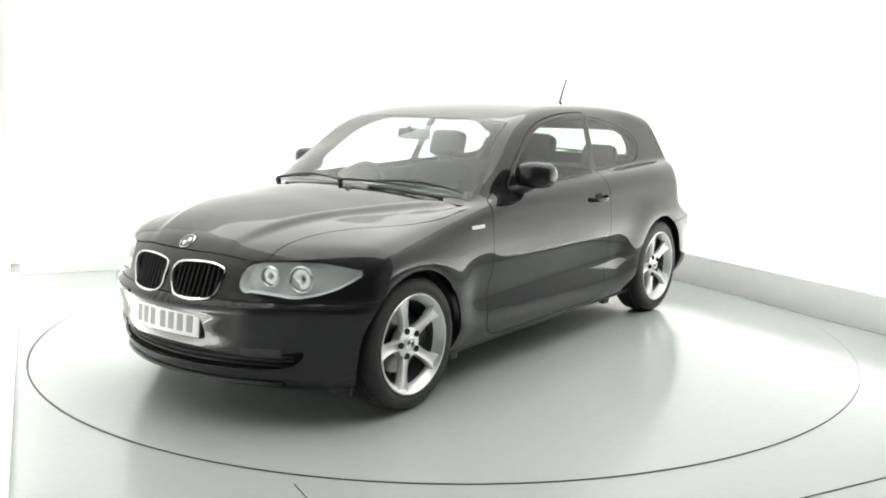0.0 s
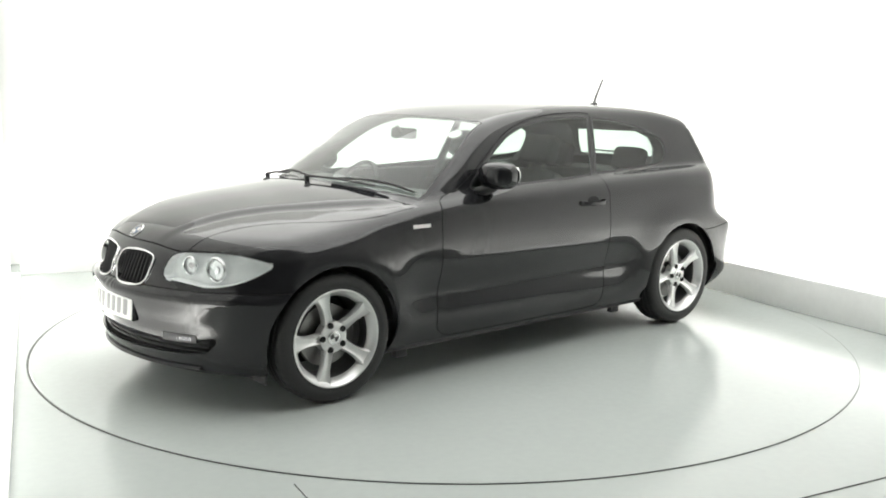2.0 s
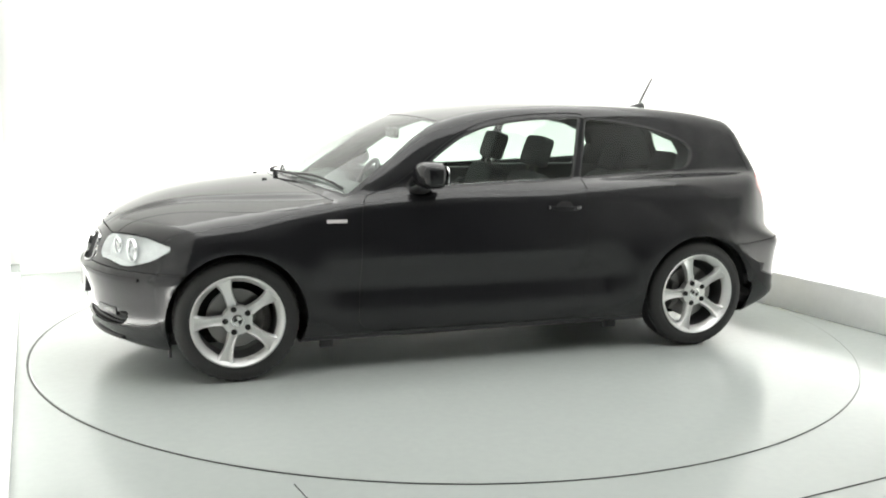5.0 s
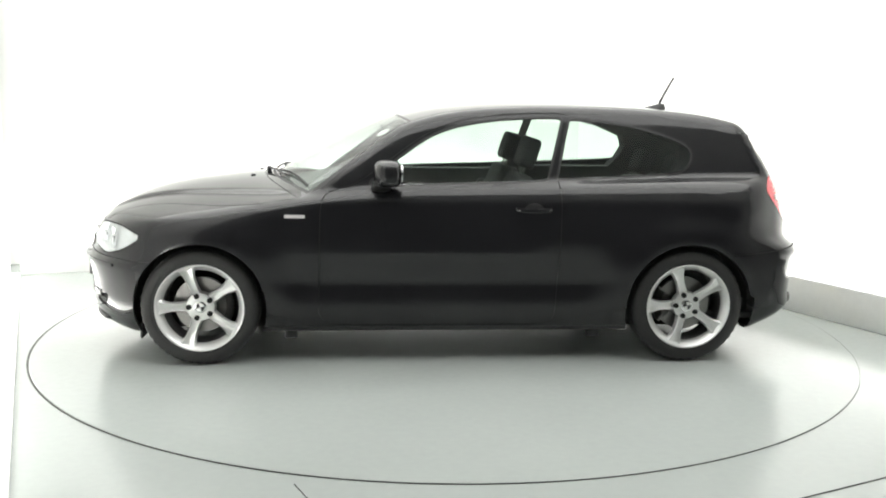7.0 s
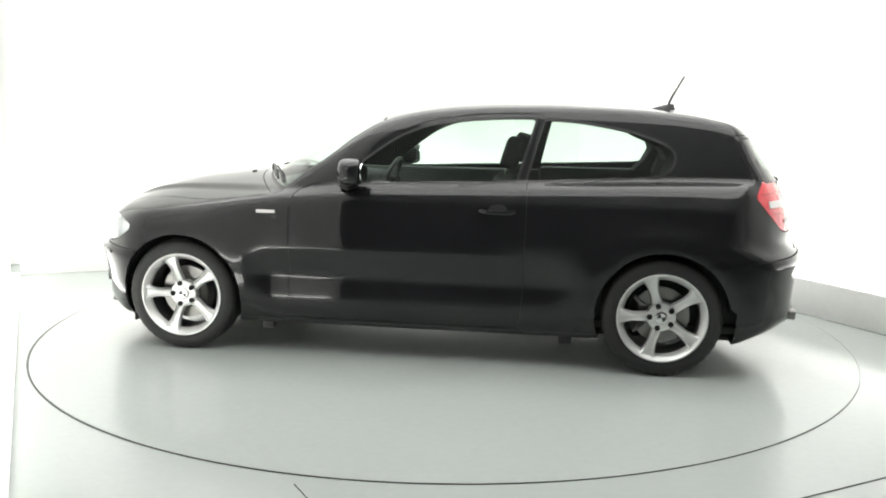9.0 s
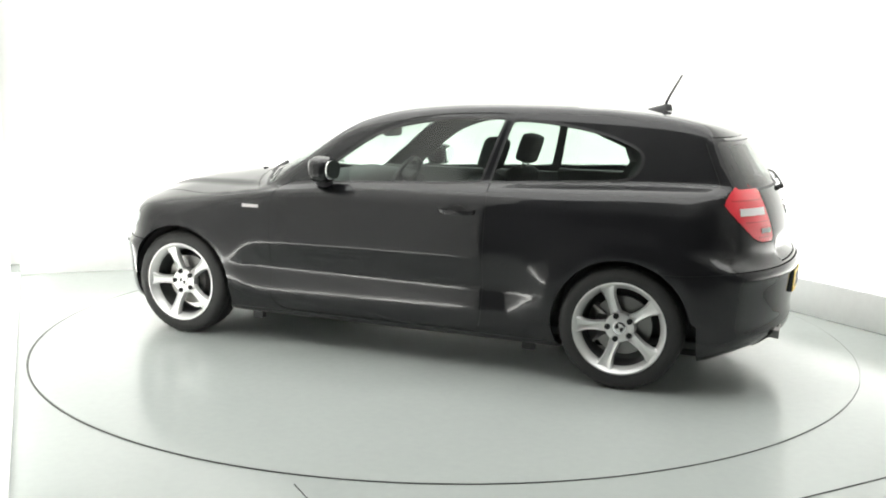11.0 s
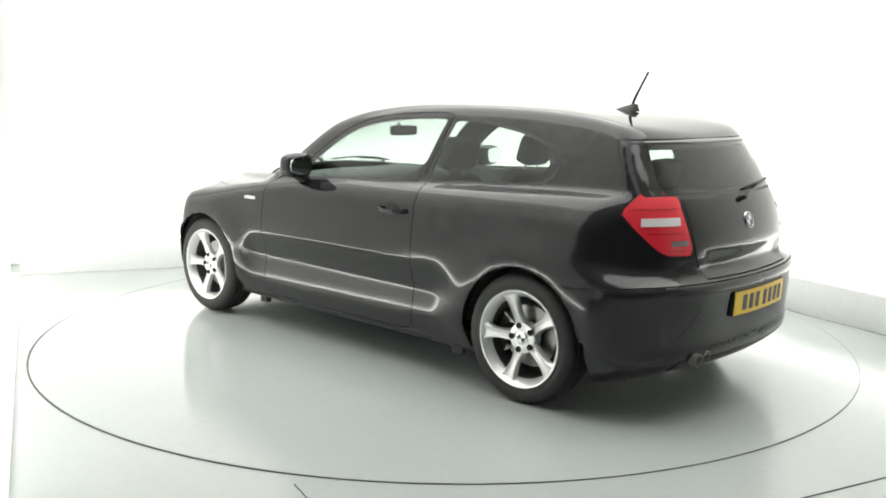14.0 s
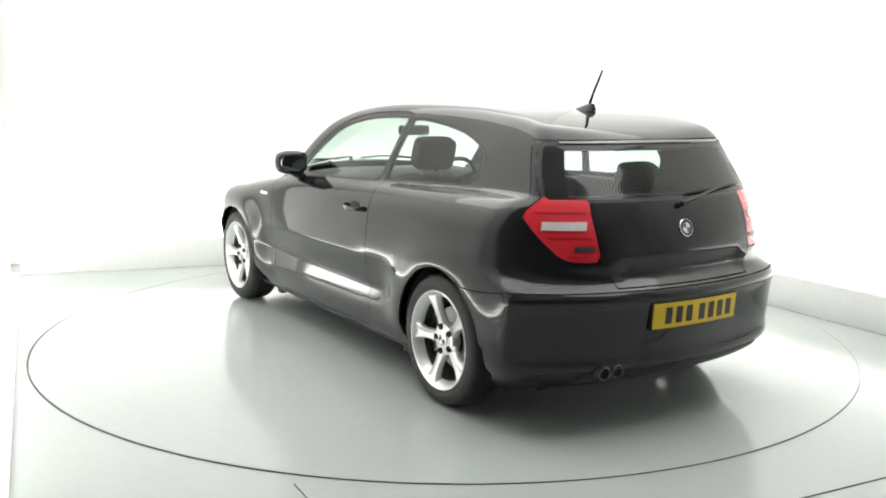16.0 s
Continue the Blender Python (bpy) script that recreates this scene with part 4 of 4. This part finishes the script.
# aerial
p, n = on_top(1.34, 0.0)
bm = bmesh.new()
rows = []
for t, hw, hh in ((-0.085, 0.004, 0.004), (-0.05, 0.018, 0.016), (0.0, 0.027, 0.030), (0.04, 0.026, 0.040), (0.065, 0.018, 0.037), (0.075, 0.006, 0.01)):
    rows.append([bm.verts.new(p + Vector((t, hw * a, hh * b2 - 0.004))) for a, b2 in ((-1, 0), (-0.7, 0.5), (-0.25, 1), (0.25, 1), (0.7, 0.5), (1, 0))])
for a, c in zip(rows, rows[1:]):
    for j in range(5):
        bm.faces.new((a[j], a[j + 1], c[j + 1], c[j]))
bm.faces.new(rows[0])
bm.faces.new(rows[-1])
aerial = part("roof_aerial", bm, PLASTIC, car, "black roof aerial", angle=60)
bm = bmesh.new()
tube(bm, [p + Vector((0.035, 0, 0.035)), p + Vector((0.058, 0, 0.085)), p + Vector((0.118, 0, 0.195))], 0.0085, 8, 0.0058)
part("aerial_mast", bm, PLASTIC, aerial)

# tailgate lip over the rear window
bm = bmesh.new()
rows = []
for y in np.linspace(-0.50, 0.50, 33):
    q, nn = on_rear(y, 1.252)
    rows.append([bm.verts.new(q + Vector(d)) for d in ((-0.07, 0, 0.022), (-0.012, 0, 0.010), (0.010, 0, -0.002), (0.008, 0, -0.007), (-0.01, 0, -0.008))])
for a, c in zip(rows, rows[1:]):
    for j in range(4):
        bm.faces.new((a[j], a[j + 1], c[j + 1], c[j]))
part("roof_spoiler", bm, PAINT, PANEL["tailgate"], "glossy black roof edge spoiler")

# tail pipe and rear apron
for y in (-0.475, -0.40):
    bm = bmesh.new()
    lathe(bm, [(0.028, -0.12), (0.030, 0.0), (0.031, 0.008), (0.027, 0.009), (0.0255, 0.0), (0.0255, -0.1), (0.001, -0.1)], 24, "x", Matrix.Translation((2.062, y, 0.292)) @ Matrix.Rotation(radians(4), 4, "Y"))
    part("tail_pipe", bm, STEEL, car, "grey steel exhaust tail pipe")
patch("rear_apron", on_rear, np.linspace(-0.55, 0.55, 31), [0.235, 0.25, 0.27, 0.292], 0.005, 0.02, PLASTIC, PANEL["rear_bumper"], "black plastic lower apron")

# underbody pieces
bm = bmesh.new()
box(bm, (-1.72, -0.60, 0.15), (1.78, 0.60, 0.20), 0.02)
part("floor_pan", bm, DARK, car, "dark floor pan")
for x in (-WB, WB):
    bm = bmesh.new()
    tube(bm, [(x, -0.68, 0.316), (x, 0.68, 0.316)], 0.035, 12)
    part("axle", bm, DARK, car)
for sgn in (-1, 1):
    for x in (-0.86, 0.83):
        bm = bmesh.new()
        box(bm, (x - 0.035, sgn * 0.70 - 0.02, 0.118), (x + 0.035, sgn * 0.70 + 0.02, 0.17), 0.006)
        part("jacking_block", bm, PLASTIC, car)


for sgn in (-1, 1):
    bm = bmesh.new()
    box(bm, (-1.665, sgn * 0.66 - 0.09, 0.130), (-1.650, sgn * 0.66 + 0.09, 0.215), 0.004, 2)
    part("air_deflector", bm, PLASTIC, car, "black plastic flap before the wheel")


# ---------------------------------------------------------------- the cabin
def cushion(bm, lo, hi, bevel, m=None):
    """A softly rounded block."""
    c = [(a + b2) / 2 for a, b2 in zip(lo, hi)]
    d = [(b2 - a) / 2 for a, b2 in zip(lo, hi)]

    def power(v, e):
        return math.copysign(abs(v) ** e, v)

    rings, n, k = [], 28, 14
    for i in range(1, k):
        la = -math.pi / 2 + math.pi * i / k
        ring = []
        for j in range(n):
            lo2 = 2 * math.pi * (j + 0.5) / n
            q = Vector((c[0] + d[0] * power(math.cos(la), 0.35) * power(math.cos(lo2), 0.35), c[1] + d[1] * power(math.cos(la), 0.35) * power(math.sin(lo2), 0.35), c[2] + d[2] * power(math.sin(la), 0.35)))
            ring.append(bm.verts.new(m @ q if m else q))
        rings.append(ring)
    for a, b2 in zip(rings, rings[1:]):
        for j in range(n):
            bm.faces.new((a[j], a[(j + 1) % n], b2[(j + 1) % n], b2[j]))
    bm.faces.new(rings[0][::-1])
    bm.faces.new(rings[-1])


def front_seat(y):
    bm = bmesh.new()
    cushion(bm, (-0.22, y - 0.25, 0.36), (0.30, y + 0.25, 0.52), 0.05)
    tilt = pose(0.27, y, 0.44, 0, 18, 0)
    cushion(bm, (-0.06, -0.235, 0.0), (0.07, 0.235, 0.60), 0.05, tilt)
    for sg in (-1, 1):
        cushion(bm, (-0.11, sg * 0.21 - 0.035, 0.08), (0.03, sg * 0.21 + 0.035, 0.46), 0.03, tilt)
    seat = part("front_seat", bm, CLOTH, car, "dark grey cloth front seat", angle=60)
    bm = bmesh.new()
    cushion(bm, (-0.055, -0.125, 0.635), (0.045, 0.125, 0.815), 0.03, tilt)
    part("headrest", bm, CLOTH, seat, "dark grey headrest", angle=60)
    for sg in (-0.06, 0.06):
        bm = bmesh.new()
        tube(bm, [tilt @ Vector((0, sg, 0.56)), tilt @ Vector((0, sg, 0.66))], 0.007, 8)
        part("headrest_post", bm, STEEL, seat)


for y in (-0.35, 0.35):
    front_seat(y)
bm = bmesh.new()
cushion(bm, (0.78, -0.60, 0.36), (1.22, 0.60, 0.52), 0.05)
tilt = pose(1.17, 0, 0.46, 0, 20, 0)
cushion(bm, (-0.06, -0.60, 0.0), (0.07, 0.60, 0.52), 0.05, tilt)
bench = part("rear_seat", bm, CLOTH, car, "dark grey cloth rear bench", angle=60)
for y in (-0.33, 0.33):
    bm = bmesh.new()
    cushion(bm, (-0.045, y - 0.125, 0.535), (0.045, y + 0.125, 0.70), 0.03, tilt)
    part("headrest", bm, CLOTH, bench, "dark grey headrest", angle=60)
# dashboard with binnacle
bm = bmesh.new()
rows = []
for x, z in ((-0.98, 0.93), (-0.86, 0.955), (-0.70, 0.962), (-0.58, 0.945), (-0.545, 0.90), (-0.56, 0.80), (-0.60, 0.62), (-0.66, 0.45)):
    rows.append([bm.verts.new((x + 0.40 * y * y, y, z - 0.03 * (abs(y) / 0.7) ** 4 + (0.022 * math.exp(-((y - 0.36) / 0.17) ** 2) if -0.75 < x < -0.5 else 0))) for y in np.linspace(-0.66, 0.66, 33)])
for a, c in zip(rows, rows[1:]):
    for j in range(32):
        bm.faces.new((a[j], a[j + 1], c[j + 1], c[j]))
part("dashboard", bm, TRIM, car, "dark grey dashboard", angle=50)
# steering wheel, on the car's right
m = Matrix.Translation((-0.40, 0.36, 0.87)) @ Matrix.Rotation(radians(-64), 4, "Y")
bm = bmesh.new()
lathe(bm, [(0.183 + 0.0155 * math.cos(2 * math.pi * i / 10), 0.0155 * math.sin(2 * math.pi * i / 10)) for i in range(10)], 40, "z", m, closed=True)
sw = part("steering_wheel", bm, PLASTIC, car, "black three-spoke steering wheel")
bm = bmesh.new()
cushion(bm, (-0.06, -0.075, -0.035), (0.065, 0.075, 0.012), 0.02, m)
part("wheel_boss", bm, PLASTIC, sw)
for a in (0, 115, 245):
    bm = bmesh.new()
    q = m @ Matrix.Rotation(radians(a + 180), 4, "Z")
    box(bm, (0.04, -0.018, -0.014), (0.178, 0.018, -0.002), 0.004, 2, q)
    part("wheel_spoke", bm, PLASTIC, sw)
bm = bmesh.new()
tube(bm, [m @ Vector((0, 0, -0.02)), m @ Vector((0, 0, -0.32))], 0.035, 12)
part("steering_column", bm, PLASTIC, sw)
# interior mirror, tax disc, parcel shelf, trims, centre console
bm = bmesh.new()
cushion(bm, (-0.325, -0.115, 1.195), (-0.295, 0.115, 1.26), 0.02)
part("interior_mirror", bm, PLASTIC, car, "black interior mirror", angle=60)
bm = bmesh.new()
tube(bm, [(-0.33, 0, 1.235), (-0.36, 0, 1.27)], 0.012, 8)
part("mirror_stem", bm, PLASTIC, car)
q, nn = on_top(-0.36, -0.525)
bm = bmesh.new()
lathe(bm, [(0.001, -0.009), (0.038, -0.009), (0.038, -0.006), (0.001, -0.006)], 24, "z", Matrix.Translation(q) @ nn.to_track_quat("Z", "Y").to_matrix().to_4x4())
part("paper_disc", bm, WHITEPLATE, car, "small round pale paper disc")
bm = bmesh.new()
box(bm, (1.36, -0.56, 0.93), (1.80, 0.56, 0.95), 0.006)
part("parcel_shelf", bm, TRIM, car, "dark grey parcel shelf")
bm = bmesh.new()
cushion(bm, (-0.60, -0.10, 0.30), (0.28, 0.10, 0.60), 0.03)
part("centre_console", bm, TRIM, car)
for sgn in (-1, 1):
    bm = bmesh.new()
    box(bm, (-0.70, min(sgn * 0.66, sgn * 0.715), 0.25), (0.60, max(sgn * 0.66, sgn * 0.715), 0.965), 0.02)
    part("door_card", bm, TRIM, car, "dark grey door card")
    bm = bmesh.new()
    box(bm, (0.60, min(sgn * 0.60, sgn * 0.665), 0.25), (1.75, max(sgn * 0.60, sgn * 0.665), 0.99), 0.02)
    part("side_card", bm, TRIM, car, "dark grey side trim")
for sgn in (-1, 1):
    bm = bmesh.new()
    rows = []
    for z, x0, x1 in ((0.97, 1.18, 1.86), (1.05, 1.26, 1.84), (1.13, 1.30, 1.80), (1.20, 1.27, 1.75), (1.26, 1.12, 1.66)):
        yy = float(w_cabin(np.array([1.4]), np.array([z]))[0]) - 0.03
        rows.append([bm.verts.new((x, sgn * (yy - d), z)) for x, d in ((x0, 0.0), (x0 + 0.03, 0.035), (x1 - 0.06, 0.05), (x1, 0.03))])
    for a, c in zip(rows, rows[1:]):
        for j in range(3):
            bm.faces.new((a[j], a[j + 1], c[j + 1], c[j]))
    part("pillar_trim", bm, TRIM, car, "dark grey rear pillar trim")
bm = bmesh.new()
box(bm, (-0.95, -0.72, 0.22), (1.80, 0.72, 0.26), 0.01)
part("carpet", bm, TRIM, car, "dark grey carpet")
# headliner under the roof
bm = bmesh.new()
rows = []
for x in np.linspace(-0.16, 1.56, 26):
    rows.append([bm.verts.new((x, y, float(t_cabin(np.array([x]), np.array([abs(y)]))[0]) - 0.03)) for y in np.linspace(-0.49, 0.49, 17)])
for a, c in zip(rows, rows[1:]):
    for j in range(16):
        bm.faces.new((a[j], a[j + 1], c[j + 1], c[j]))
part("headliner", bm, LINER, car, "pale grey headliner")


# ---------------------------------------------------------------- what moves
SPIN = [(0.0, 53.1), (0.5, 50.75), (1.0, 47.3), (1.5, 43.75), (2.0, 40.0), (2.5, 36.4), (3.0, 32.8), (3.5, 29.25), (4.0, 25.7), (5.2, 17.3), (6.5, 8.4), (7.0, 4.9), (7.5, 1.4), (8.0, -2.0), (8.5, -5.3), (9.0, -8.6),
        (10.2, -16.6), (11.5, -25.2), (12.0, -28.7), (12.5, -32.2), (13.0, -35.7), (13.5, -39.2), (14.0, -42.75), (14.5, -46.25), (15.0, -49.8), (15.5, -53.3), (16.0, -56.9)]


def motions():
    walk(car, [(t, Matrix.Rotation(radians(a), 4, "Z") @ Matrix.Translation((-0.051, -0.026, TABLE_TOP))) for t, a in SPIN])
    walk(turntable, [(t, Matrix.Rotation(radians(a), 4, "Z")) for t, a in SPIN])


motions()
